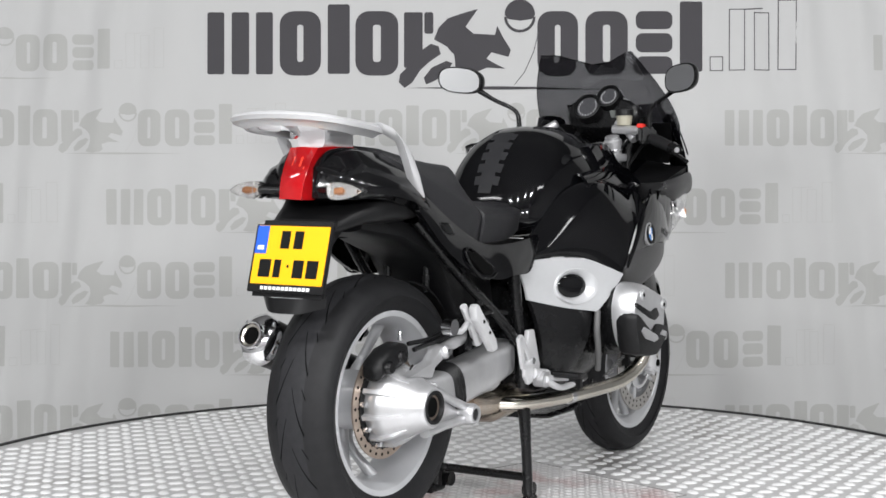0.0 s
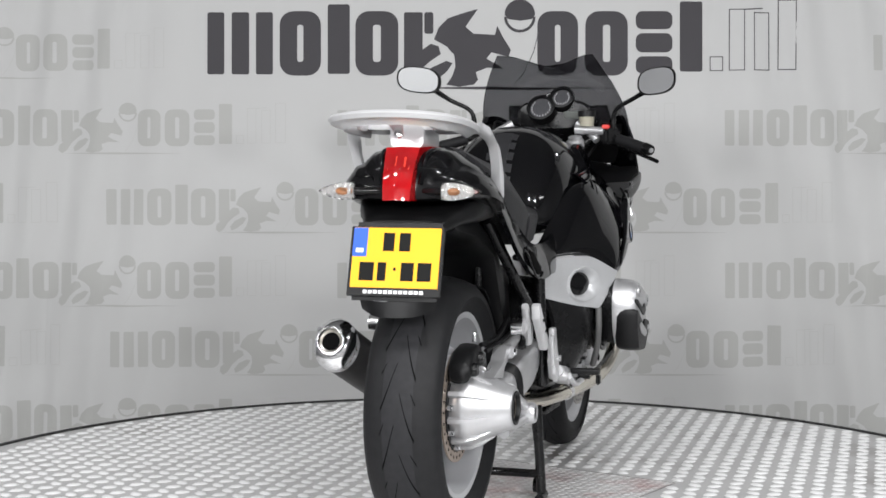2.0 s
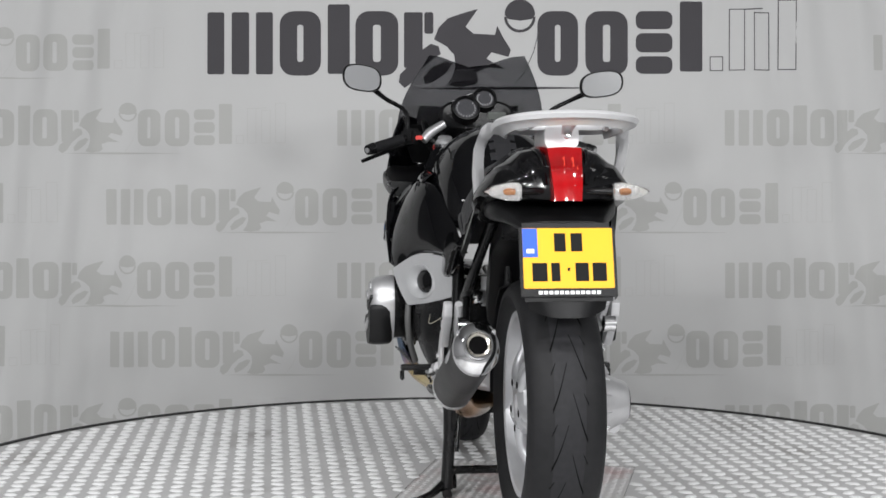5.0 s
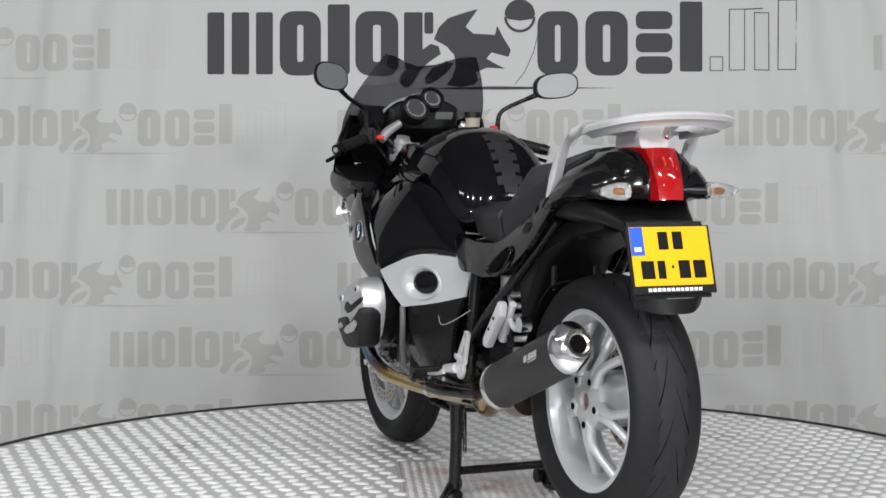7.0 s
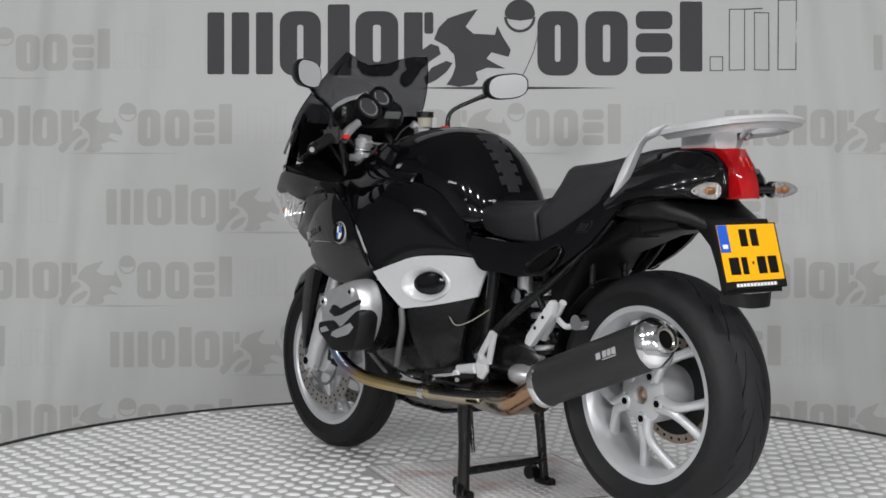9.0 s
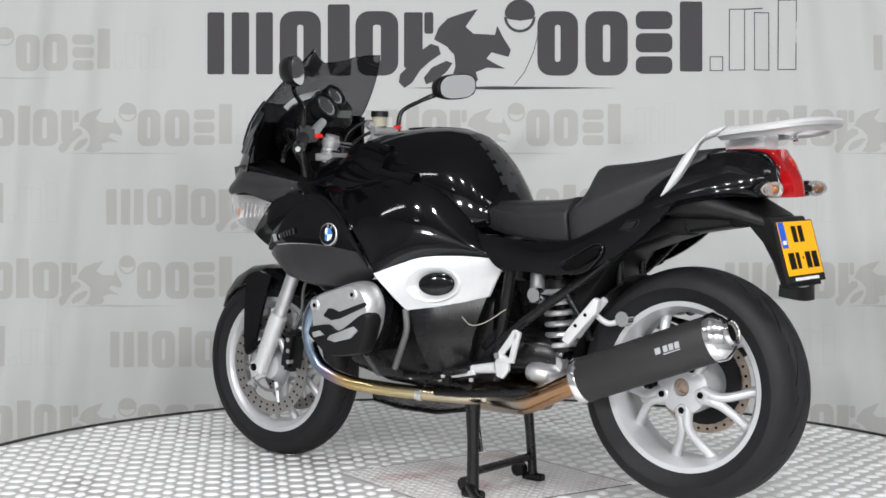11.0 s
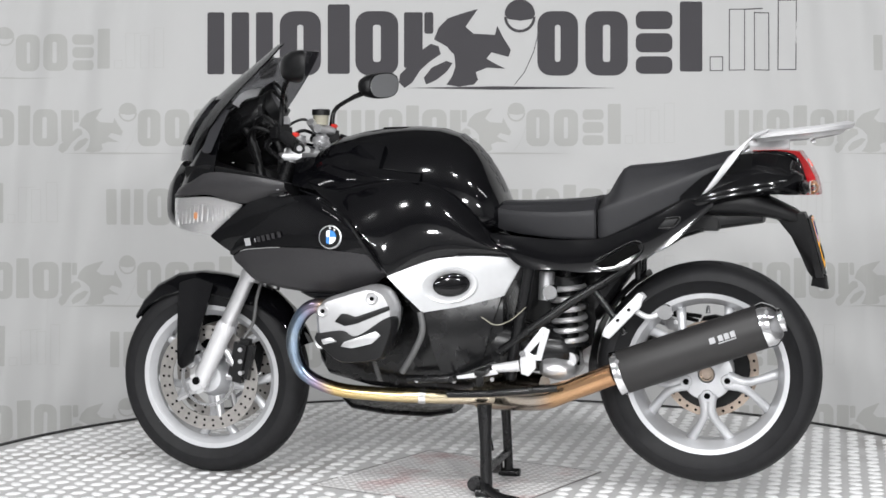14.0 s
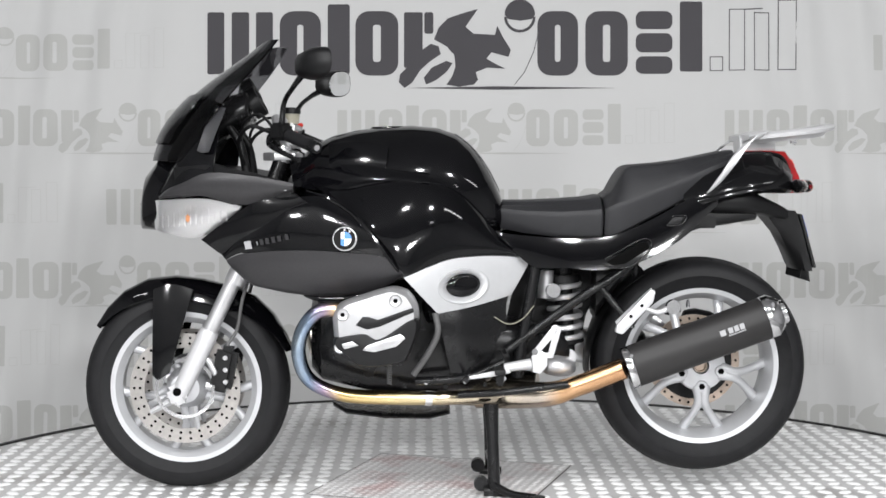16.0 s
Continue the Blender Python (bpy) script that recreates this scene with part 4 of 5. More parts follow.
def pad_piece(u0, u1, w0, w1, lift, rows=8):
    rings = []
    for i in range(rows + 1):
        u, w = u0 + (u1 - u0) * i / rows, w0 + (w1 - w0) * i / rows
        rings.append([tank_point(u, w * (-1 + 2 * k / 12), lift) for k in range(13)] + [tank_point(u, w * (1 - 2 * k / 12), -0.004) for k in range(13)])
    return loft(rings)


pad = part("tank_pad", pad_piece(1.6, 6.0, 0.020, 0.024, 0.0020, 24), PAD, tank, "grey tank pad with ribs")
for u in (2.2, 3.0, 3.8, 4.6, 5.4):
    part("pad_rib", pad_piece(u, u + 0.55, 0.038, 0.040, 0.0013, 3), PAD, pad)
for s in (1, -1):
    # Added relief on the tank's side stands in for a reflection.
    part("tank_reflection_relief", shell([(0.405, 0.150, 1.000), (0.36, 0.160, 1.006), (0.30, 0.166, 1.008), (0.235, 0.168, 0.998)], [(0.40, 0.192, 0.930), (0.36, 0.198, 0.916), (0.30, 0.202, 0.914), (0.245, 0.200, 0.930)], n=16, m=8, bulge=0.004, thick=0.02, side=s), BLACK, tank, "glossy black relief in place of a reflection")
part("filler_cap", lathe([(0.0, 0.0), (0.052, 0.0), (0.05, 0.006), (0.0, 0.008)], (0.24, 0, 1.0490), direction=(0.03, 0, 1), n=32), BLACK, tank)

for s in (1, -1):
    cowl = part("side_cowl", shell([(0.47, 0.185, 0.905), (0.373, 0.210, 0.880), (0.294, 0.222, 0.890), (0.20, 0.224, 0.902), (0.11, 0.212, 0.895), (0.04, 0.190, 0.868), (-0.02, 0.165, 0.815), (-0.08, 0.145, 0.745), (-0.155, 0.130, 0.700)],
                                   [(0.300, 0.292, 0.792), (0.262, 0.296, 0.745), (0.225, 0.298, 0.690), (0.190, 0.297, 0.639), (0.121, 0.268, 0.666), (0.059, 0.243, 0.686), (-0.020, 0.210, 0.692), (-0.093, 0.179, 0.690), (-0.168, 0.146, 0.681)],
                                   n=40, m=14, bulge=0.026, side=s, thick=0.01, power=0.8), BLACK, bike, "glossy black side cowl", angle=60)
    part("upper_cowl", shell([(0.52, 0.12, 0.965), (0.42, 0.165, 0.965), (0.32, 0.192, 0.945), (0.22, 0.200, 0.93), (0.12, 0.190, 0.92)], [(0.50, 0.215, 0.885), (0.42, 0.215, 0.872), (0.33, 0.222, 0.880), (0.22, 0.226, 0.896), (0.12, 0.222, 0.893)], n=16, m=6, bulge=0.006, side=s, thick=0.01), BLACK, cowl)
    fair = part("front_fairing", shell([(0.700, 0.195, 0.690), (0.655, 0.226, 0.745), (0.600, 0.25, 0.800), (0.520, 0.272, 0.845), (0.43, 0.286, 0.858), (0.36, 0.292, 0.835), (0.300, 0.300, 0.792)],
                                       [(0.690, 0.196, 0.678), (0.650, 0.225, 0.697), (0.59, 0.252, 0.705), (0.52, 0.275, 0.710), (0.43, 0.293, 0.711), (0.34, 0.302, 0.705), (0.244, 0.306, 0.694)], n=28, m=10, bulge=0.010, side=s, thick=0.010), BLACK, bike, "glossy black front fairing", angle=60)
    low = part("lower_fairing", shell([(0.690, 0.196, 0.677), (0.650, 0.225, 0.695), (0.59, 0.252, 0.703), (0.52, 0.275, 0.708), (0.43, 0.293, 0.709), (0.34, 0.302, 0.703), (0.244, 0.306, 0.692), (0.200, 0.302, 0.655)],
                                      [(0.670, 0.185, 0.648), (0.62, 0.205, 0.610), (0.56, 0.215, 0.595), (0.50, 0.225, 0.585), (0.43, 0.235, 0.580), (0.34, 0.245, 0.582), (0.26, 0.258, 0.598), (0.19, 0.285, 0.640)], n=28, m=10, bulge=0.012, side=s, thick=0.010), CARBON, fair, "dark grey lower fairing", angle=60)
    part("fairing_lip", tube([(0.47, 0.215 * s, 0.582), (0.42, 0.228 * s, 0.572), (0.34, 0.235 * s, 0.575), (0.26, 0.25 * s, 0.594)], [0.006, 0.012, 0.010, 0.006]), BLACK, fair)
    part("cowl_edge", tube([(0.46, 0.262 * s, 0.872), (0.385, 0.291 * s, 0.846), (0.318, 0.303 * s, 0.800), (0.262, 0.309 * s, 0.730), (0.205, 0.307 * s, 0.652)], [0.003, 0.006, 0.007, 0.007, 0.004], n=8), BLACK, fair)
    # round badge
    c = Vector((0.352, 0.3065 * s, 0.742))
    nrm = Vector((0.10, s, 0.08)).normalized()
    badge = part("badge", lathe([(0.0, -0.004), (0.0335, -0.004), (0.0335, 0.004), (0.031, 0.006), (0.0, 0.006)], c, direction=nrm, n=36), CAST, fair, "round enamel badge in blue and white")
    part("badge_ring", lathe([(0.0, 0.006), (0.030, 0.006), (0.030, 0.0072), (0.0, 0.0072)], c, direction=nrm, n=36), INK, badge)
    uu = Vector((0, 0, 1)).cross(nrm).normalized()
    vv = nrm.cross(uu)
    for k in range(4):
        bm = bmesh.new()
        ring = [c + nrm * 0.0072] + [c + nrm * 0.0072 + 0.0195 * (math.cos(a) * uu + math.sin(a) * vv) for a in [math.pi / 2 * (k + q / 6) for q in range(7)]]
        lo = [bm.verts.new(p) for p in ring]
        hi = [bm.verts.new(p + nrm * 0.001) for p in ring]
        bm.faces.new(hi)
        bm.faces.new(lo[::-1])
        for i in range(len(lo)):
            bm.faces.new((lo[i], lo[(i + 1) % len(lo)], hi[(i + 1) % len(lo)], hi[i]))
        part("badge_quarter", bm, WHITE if k % 2 else BMBLUE, badge)
    for k in range(3):
        a = radians(55 + 35 * k)
        part("badge_bar", box(c + nrm * 0.0075 + 0.0248 * (math.cos(a) * uu + math.sin(a) * vv), (0.005, 0.001, 0.006), bevel=0), CAST, badge)
    # model lettering as plain bars
    for k, (x, h) in enumerate(((0.622, 0.020), (0.596, 0.013), (0.583, 0.019), (0.567, 0.020), (0.550, 0.020), (0.533, 0.020), (0.512, 0.020))):
        wd = 0.020 if k == 0 else (0.002 if k == 1 else 0.010)
        ys = 0.232 + (0.64 - x) * 0.33
        part("lettering_bar", box((x, (ys + 0.0145) * s, 0.722 + (0.622 - x) * 0.22), (wd, 0.002, h * (1.1 if k == 0 else 0.8)), bevel=0, turn=pose(0, 0, 0, -10 * s, 8, -18 * s)), GREY if k < 2 else CARBON, fair)
    # silver panel with its oval opening
    cc = Vector((0.026, 0.2365, 0.608))

    def dish(rx, rz, d, k=40):
        """An oval ring in the panel's slanting plane, d outwards."""
        return [(cc.x + rx * math.cos(a), s * (cc.y + d + 0.44 * rx * math.cos(a) + 0.03 * rz * math.sin(a)), cc.z + rz * math.sin(a) - 0.056 * rx * math.cos(a)) for a in [2 * math.pi * q / k for q in range(k)]]

    bm = shell([(0.191, 0.301, 0.635), (0.121, 0.272, 0.663), (0.059, 0.247, 0.683), (-0.020, 0.214, 0.689), (-0.093, 0.183, 0.687), (-0.168, 0.150, 0.678)],
               [(0.098, 0.265, 0.533), (0.059, 0.246, 0.539), (0.019, 0.226, 0.545), (-0.021, 0.206, 0.553), (-0.066, 0.181, 0.564), (-0.112, 0.156, 0.576)], n=72, m=32, bulge=0.005, side=s, thick=0.006)
    gone = [f for f in bm.faces if ((f.calc_center_median().x - cc.x) / 0.064) ** 2 + ((f.calc_center_median().z - cc.z + 0.056 * (f.calc_center_median().x - cc.x)) / 0.044) ** 2 < 1]
    bmesh.ops.delete(bm, geom=gone, context="FACES")
    trim = part("silver_panel", bm, SILVER, bike, "silver painted trim panel", angle=60)
    part("panel_dish", loft([dish(*q) for q in ((0.074, 0.052, -0.0045), (0.071, 0.049, 0.0015), (0.067, 0.046, 0.0008), (0.058, 0.040, -0.005), (0.051, 0.035, -0.012), (0.047, 0.032, -0.020), (0.046, 0.031, -0.028))], caps=False), SILVER, trim, "silver dish round the outlet", angle=60)
    part("panel_opening", loft([dish(*q) for q in ((0.051, 0.035, -0.034), (0.0485, 0.0335, -0.018), (0.040, 0.027, -0.013), (0.026, 0.018, -0.010), (0.008, 0.006, -0.009))]), BLACK, trim, "black oval air outlet")


def seat_ring(x, zt, zc, zb, w, wt):
    """Flat cushion top, a welted edge, a side that leans out to a crease, then an upright skirt."""
    half = [(0.0, zt), (0.5 * wt, zt - 0.001), (0.9 * wt, zt - 0.003), (wt, zt - 0.007), (wt + 0.006, zt - 0.014), (0.55 * wt + 0.45 * w, 0.55 * zt + 0.45 * zc), (0.985 * w, zc + 0.008), (w, zc), (w, zc - 0.008), (0.97 * w, 0.5 * zc + 0.5 * zb), (0.94 * w, zb + 0.006), (0.90 * w, zb), (0.0, zb)]
    return [(x, y, z) for y, z in half] + [(x, -y, z) for y, z in half[-2:0:-1]]


seat = part("seat", loft([seat_ring(*q) for q in ((-0.050, 0.820, 0.806, 0.790, 0.080, 0.050), (-0.060, 0.836, 0.812, 0.774, 0.104, 0.068), (-0.09, 0.843, 0.812, 0.762, 0.120, 0.080), (-0.15, 0.843, 0.806, 0.750, 0.140, 0.096),
                                                 (-0.25, 0.847, 0.804, 0.740, 0.160, 0.116), (-0.33, 0.853, 0.808, 0.737, 0.168, 0.124), (-0.366, 0.860, 0.812, 0.738, 0.168, 0.122), (-0.371, 0.850, 0.806, 0.742, 0.164, 0.118))]), VINYL, bike, "black vinyl rider seat", angle=30)
part("pillion_seat", loft([seat_ring(*q) for q in ((-0.376, 0.852, 0.812, 0.742, 0.160, 0.100), (-0.384, 0.862, 0.816, 0.738, 0.166, 0.104), (-0.400, 0.872, 0.824, 0.741, 0.170, 0.108), (-0.424, 0.915, 0.834, 0.752, 0.171, 0.112), (-0.440, 0.938, 0.840, 0.760, 0.171, 0.112), (-0.456, 0.946, 0.846, 0.768, 0.170, 0.112),
                                                  (-0.54, 0.953, 0.878, 0.812, 0.163, 0.110), (-0.60, 0.961, 0.900, 0.843, 0.154, 0.106), (-0.66, 0.973, 0.923, 0.874, 0.142, 0.098), (-0.72, 0.986, 0.946, 0.906, 0.126, 0.086), (-0.755, 0.990, 0.965, 0.945, 0.104, 0.070))]), VINYL, bike, "black vinyl pillion seat", angle=30)


def tail_ring(x, zt, w, zb, zs=0.853):
    half = [(0.0, zt), (0.045, zt - 0.001), (0.35 * w + 0.03, zt - 0.010), (0.62 * w + 0.01, zt - 0.034), (0.80 * w, 0.55 * zt + 0.45 * zs - 0.001), (0.94 * w, zs + 0.019), (w, zs), (w, zs - 0.012), (0.985 * w, zb + 0.014), (0.90 * w, zb + 0.003), (0.5 * w, zb + 0.001), (0.0, zb)]
    return [(x, y, z) for y, z in half] + [(x, -y, z) for y, z in half[-2:0:-1]]


tail = part("tail_unit", loft([tail_ring(*q) for q in ((-0.60, 0.950, 0.160, 0.800, 0.835), (-0.66, 0.966, 0.178, 0.822, 0.852), (-0.72, 0.976, 0.185, 0.842, 0.868), (-0.78, 0.984, 0.184, 0.855, 0.880), (-0.82, 0.986, 0.178, 0.862, 0.886), (-0.86, 0.982, 0.165, 0.864, 0.890),
                                                      (-0.89, 0.972, 0.146, 0.862, 0.892), (-0.912, 0.956, 0.120, 0.862, 0.894), (-0.926, 0.938, 0.090, 0.866, 0.898))]), TAILBLACK, bike, "satin black tail unit", angle=45)
for s in (1, -1):
    side = part("tail_side_panel", shell([(-0.06, 0.160, 0.755), (-0.12, 0.172, 0.748), (-0.27, 0.180, 0.737), (-0.40, 0.178, 0.746), (-0.53, 0.170, 0.803), (-0.64, 0.164, 0.866), (-0.70, 0.160, 0.888)],
                                         [(-0.10, 0.180, 0.720), (-0.17, 0.195, 0.660), (-0.27, 0.205, 0.656), (-0.36, 0.205, 0.650), (-0.47, 0.198, 0.672), (-0.59, 0.190, 0.738), (-0.69, 0.176, 0.832)], n=36, m=8, bulge=0.003, side=s, thick=0.012), BLACK, bike, "satin black tail side panel", angle=60)
    slot = [(-0.395, 0.662), (-0.375, 0.672), (-0.465, 0.725), (-0.492, 0.728), (-0.497, 0.712), (-0.43, 0.668)]
    part("vent", slab(slot, 0.186 * s, 0.2035 * s, 0.003), HOLE, side, "dark vent opening")
    part("vent_rim", tube([(-0.365, 0.203 * s, 0.668), (-0.395, 0.206 * s, 0.657), (-0.45, 0.205 * s, 0.663), (-0.497, 0.200 * s, 0.704), (-0.502, 0.193 * s, 0.731), (-0.468, 0.190 * s, 0.733), (-0.372, 0.199 * s, 0.680)], 0.0028), SATIN, side)
    part("seat_lock", slab([(-0.545, 0.775), (-0.585, 0.778), (-0.60, 0.800), (-0.565, 0.798)], 0.168 * s, 0.185 * s, 0.003), PLASTIC, side)
    part("lock_rim", tube([(-0.545, 0.184 * s, 0.774), (-0.587, 0.182 * s, 0.777), (-0.603, 0.178 * s, 0.802), (-0.562, 0.178 * s, 0.800)], 0.0025), SATIN, side)
part("tool_box", box((-0.668, 0.07, 0.786), (0.080, 0.08, 0.045), bevel=0.008), PLASTIC, bike)

# tail lamp: one upright lens that runs forward over the tail
lens = part("tail_lamp", loft([[(x, y, z) for x, y, z in ((xa, -w, za), (xa - 0.010, 0, za + 0.002), (xa, w, za), (xb, w, zb), (xb, -w, zb))] for xa, za, xb, zb, w in
            ((-0.966, 0.864, -0.88, 0.862, 0.0315), (-0.962, 0.892, -0.88, 0.892, 0.033), (-0.955, 0.915, -0.88, 0.915, 0.0345), (-0.937, 0.950, -0.88, 0.94, 0.0365), (-0.912, 0.984, -0.87, 0.962, 0.040), (-0.86, 0.987, -0.84, 0.965, 0.046), (-0.788, 0.986, -0.788, 0.972, 0.052))]), RED, bike, "red tail lamp lens")
for dy, dz in ((-0.024, -0.004), (-0.014, 0.004), (-0.004, 0.0), (0.006, 0.005), (0.016, -0.002), (0.025, -0.005)):
    part("lens_facet", box((-0.9405 - 0.10 * (0.03 - abs(dy)), dy, 0.947 + dz), (0.005, 0.0055, 0.026), bevel=0.0015, turn=pose(0, 0, 0, 0, 30, 0)), REDGLOW, lens)
for s in (1, -1):
    part("tail_trim", tube([(-0.79, 0.060 * s, 0.978), (-0.86, 0.058 * s, 0.978), (-0.905, 0.052 * s, 0.962), (-0.930, 0.046 * s, 0.90)], 0.006), BLACK, tail)
    ind = part("indicator", tube([(-0.915, 0.045 * s, 0.886), (-0.945, 0.107 * s, 0.885)], 0.009), SATIN, bike, "clear turn indicator on a short stalk")
    prof = [(0.106, 0.017), (0.112, 0.0205), (0.135, 0.020), (0.160, 0.015), (0.178, 0.008), (0.189, 0.001)]
    def pod(x0, x1, k, s=s):
        return loft([[((x0 + x1) / 2 + (x1 - x0) / 2 * math.cos(a) * min(1.0, r / 0.018), (0.106 + (y - 0.106) * k) * s, 0.885 + r * k * math.sin(a)) for a in [2 * math.pi * q / 20 for q in range(20)]] for y, r in prof])
    part("housing", pod(-0.944, -0.914, 1.0), SATIN, ind)
    part("reflector", pod(-0.951, -0.938, 0.93), FACETED, ind)
    part("lens", pod(-0.970, -0.940, 0.99), CLEAR, ind, "clear lens")
    part("bulb", lathe([(0.0, 0.0), (0.006, 0.003), (0.007, 0.018), (0.004, 0.026), (0.0, 0.028)], (-0.9540, 0.118 * s, 0.885), direction=(0, s, 0), n=12), ORANGE, ind, "amber bulb")
part("rack_lock", lathe([(0.0, 0.0), (0.009, 0.0), (0.009, 0.010), (0.0, 0.012)], (-0.945, 0.0, 1.012), direction=(-1, 0, 0.2), n=16), CHROME, bike, "small lock cylinder")

# luggage rack: a broad silver loop with two arms
rack_pts = [(-0.80, 0.156, 1.026), (-0.87, 0.166, 1.034), (-0.95, 0.166, 1.042), (-1.01, 0.140, 1.050), (-1.045, 0.075, 1.056), (-1.055, 0.0, 1.058)]
rack_pts += [(x, -y, z) for x, y, z in reversed(rack_pts[:-1])]
rack_pts = [(x, 0.95 * y, z) for x, y, z in rack_pts]
c = smooth(rack_pts, 60)
rings = []
for i, p in enumerate(c):
    d = (c[min(i + 1, 60)] - c[max(i - 1, 0)]).normalized()
    n = Vector((0, 0, 1)).cross(d).normalized()
    inward = n if n.dot(Vector((-0.9, 0, 1.04)) - p) > 0 else -n
    w = 0.034
    rings.append([p + inward * (w * u) + Vector((0, 0, v)) for u, v in ((-0.15, 0.0), (0.0, 0.006), (0.4, 0.008), (0.9, 0.004), (1.08, -0.004), (1.02, -0.018 - 0.006 * math.sin(math.pi * i / 60)), (0.86, -0.020 - 0.006 * math.sin(math.pi * i / 60)), (0.4, -0.011), (0.0, -0.010))])
rack = part("luggage_rack", loft(rings), RACKSILVER, bike, "silver painted grab rail and luggage rack", angle=50)
part("rack_bridge", loft([superring(x, 0, z, w, 0.008, 0.010, n=16, e=4) for x, z, w in ((-0.785, 1.025, 0.145), (-0.83, 1.036, 0.152), (-0.86, 1.036, 0.14), (-0.875, 1.034, 0.11))]), RACKSILVER, rack)
part("rack_post", loft([superring(x, 0, z, w, h, h, n=16, e=4) for x, z, w, h in ((-0.78, 1.00, 0.046, 0.03), (-0.85, 1.008, 0.042, 0.030), (-0.885, 1.010, 0.040, 0.028))]), RACKSILVER, rack)
part("rack_tongue", loft([superring(x, 0, z, w, 0.006, 0.006, n=12, e=4) for x, z, w in ((-1.03, 1.052, 0.026), (-0.99, 1.044, 0.020), (-0.955, 1.030, 0.014), (-0.940, 1.014, 0.012))]), RACKSILVER, rack)
for s in (1, -1):
    part("rack_web", loft([[(x, (y - 0.004) * s, z - h), (x, (y + 0.004) * s, z - h), (x, (y + 0.004) * s, z + 0.004), (x, (y - 0.004) * s, z + 0.004)] for x, y, z, h in ((-0.845, 0.105, 1.034, 0.006), (-0.90, 0.098, 1.037, 0.016), (-0.96, 0.088, 1.042, 0.018), (-1.02, 0.074, 1.050, 0.008))]), RACKSILVER, rack)
for s in (1, -1):
    part("rack_arm", loft([[Vector((x, (y + dy) * s, z)) + Vector((t * 0.8, 0, t * -0.6)) for dy, t in ((-0.010, -0.8 * h), (0.012, -h), (0.015, 0), (0.012, h), (-0.010, 0.8 * h))] for x, y, z, h in
                           ((-0.655, 0.150, 0.852, 0.010), (-0.685, 0.162, 0.885, 0.025), (-0.722, 0.170, 0.935, 0.029), (-0.752, 0.171, 0.982, 0.029), (-0.783, 0.163, 1.014, 0.027), (-0.825, 0.153, 1.030, 0.020))]), RACKSILVER, rack, angle=50)

# plate carrier and plate
UP = Vector((0.27, 0, 0.963)).normalized()
carrier = part("plate_carrier", loft([[(xf, -wf, z), (xf, wf, z), (xr + 0.02, 0.094, z), (xr, 0.100, z), (xr, -0.100, z), (xr + 0.02, -0.094, z)] for z, xf, xr, wf in
               ((0.814, -0.83, -0.931, 0.085), (0.80, -0.855, -0.938, 0.075), (0.75, -0.895, -0.954, 0.062), (0.70, -0.920, -0.967, 0.055), (0.655, -0.940, -0.980, 0.060), (0.640, -0.952, -0.983, 0.07))]), PLASTIC, bike, "black number plate carrier")
part("carrier_arm", loft([superring(x, 0, (lo + hi) / 2, w, (hi - lo) / 2, (hi - lo) / 2, n=32, e=3.6) for x, lo, hi, w in ((-0.63, 0.812, 0.838, 0.130), (-0.66, 0.808, 0.862, 0.148), (-0.72, 0.803, 0.884, 0.156), (-0.78, 0.803, 0.884, 0.150), (-0.810, 0.801, 0.872, 0.140), (-0.836, 0.799, 0.858, 0.126), (-0.875, 0.790, 0.840, 0.110), (-0.904, 0.784, 0.826, 0.098), (-0.915, 0.784, 0.818, 0.092))]), PLASTIC, carrier, "matt black tail bracket", angle=50)
part("mudflap", shell([(-0.955, 0.092, 0.648), (-0.985, 0.05, 0.640), (-0.992, 0.0, 0.640), (-0.985, -0.05, 0.640), (-0.955, -0.092, 0.648)], [(-0.950, 0.086, 0.618), (-0.988, 0.045, 0.606), (-0.998, 0.0, 0.604), (-0.988, -0.045, 0.606), (-0.950, -0.086, 0.618)], n=16, m=4, thick=0.003), PLASTIC, carrier)
PC = Vector((-0.966, 0, 0.7275))


def plate_box(name, u, v, w, h, d, mat, parent, label="", rise=0.0):
    """A thin piece on the plate: u to the right seen from behind, v up, rise towards the rear."""
    m = Matrix(((0, -UP.z, UP.x, 0), (-1, 0, 0, 0), (0, UP.x, UP.z, 0), (0, 0, 0, 1)))
    out = Vector((-UP.z, 0, UP.x))
    c = PC + Vector((0, -u, 0)) + UP * v + out * rise
    bm = box((0, 0, 0), (w, d, h), bevel=min(0.0015, d / 3, w / 3))
    for q in bm.verts:
        q.co = c + Vector((0, -1, 0)) * q.co.x + out * q.co.y + UP * q.co.z
    return part(name, bm, mat, parent, label)


frame_ob = plate_box("plate_frame", 0, 0, 0.220, 0.160, 0.008, PLASTIC, carrier, "black plate frame")
plate = plate_box("number_plate", 0, 0.008, 0.206, 0.138, 0.003, YELLOW, carrier, "yellow number plate", 0.004)
plate_box("blue_band", -0.086, 0.043, 0.034, 0.066, 0.001, BLUE, plate, "blue band", 0.0060)
plate_box("band_bar", -0.086, 0.024, 0.018, 0.010, 0.001, WHITE, plate, "", 0.0068)
for u, w in ((-0.018, 0.026), (0.020, 0.026)):
    plate_box("plate_character_bar", u, 0.044, w, 0.042, 0.001, INK, plate, "", 0.0062)
for u, w in ((-0.066, 0.034), (-0.030, 0.020), (0.0, 0.006), (0.030, 0.030), (0.070, 0.032)):
    plate_box("plate_character_bar", u, -0.024 if w > 0.01 else -0.018, w, 0.042 if w > 0.01 else 0.007, 0.001, INK, plate, "", 0.0062)
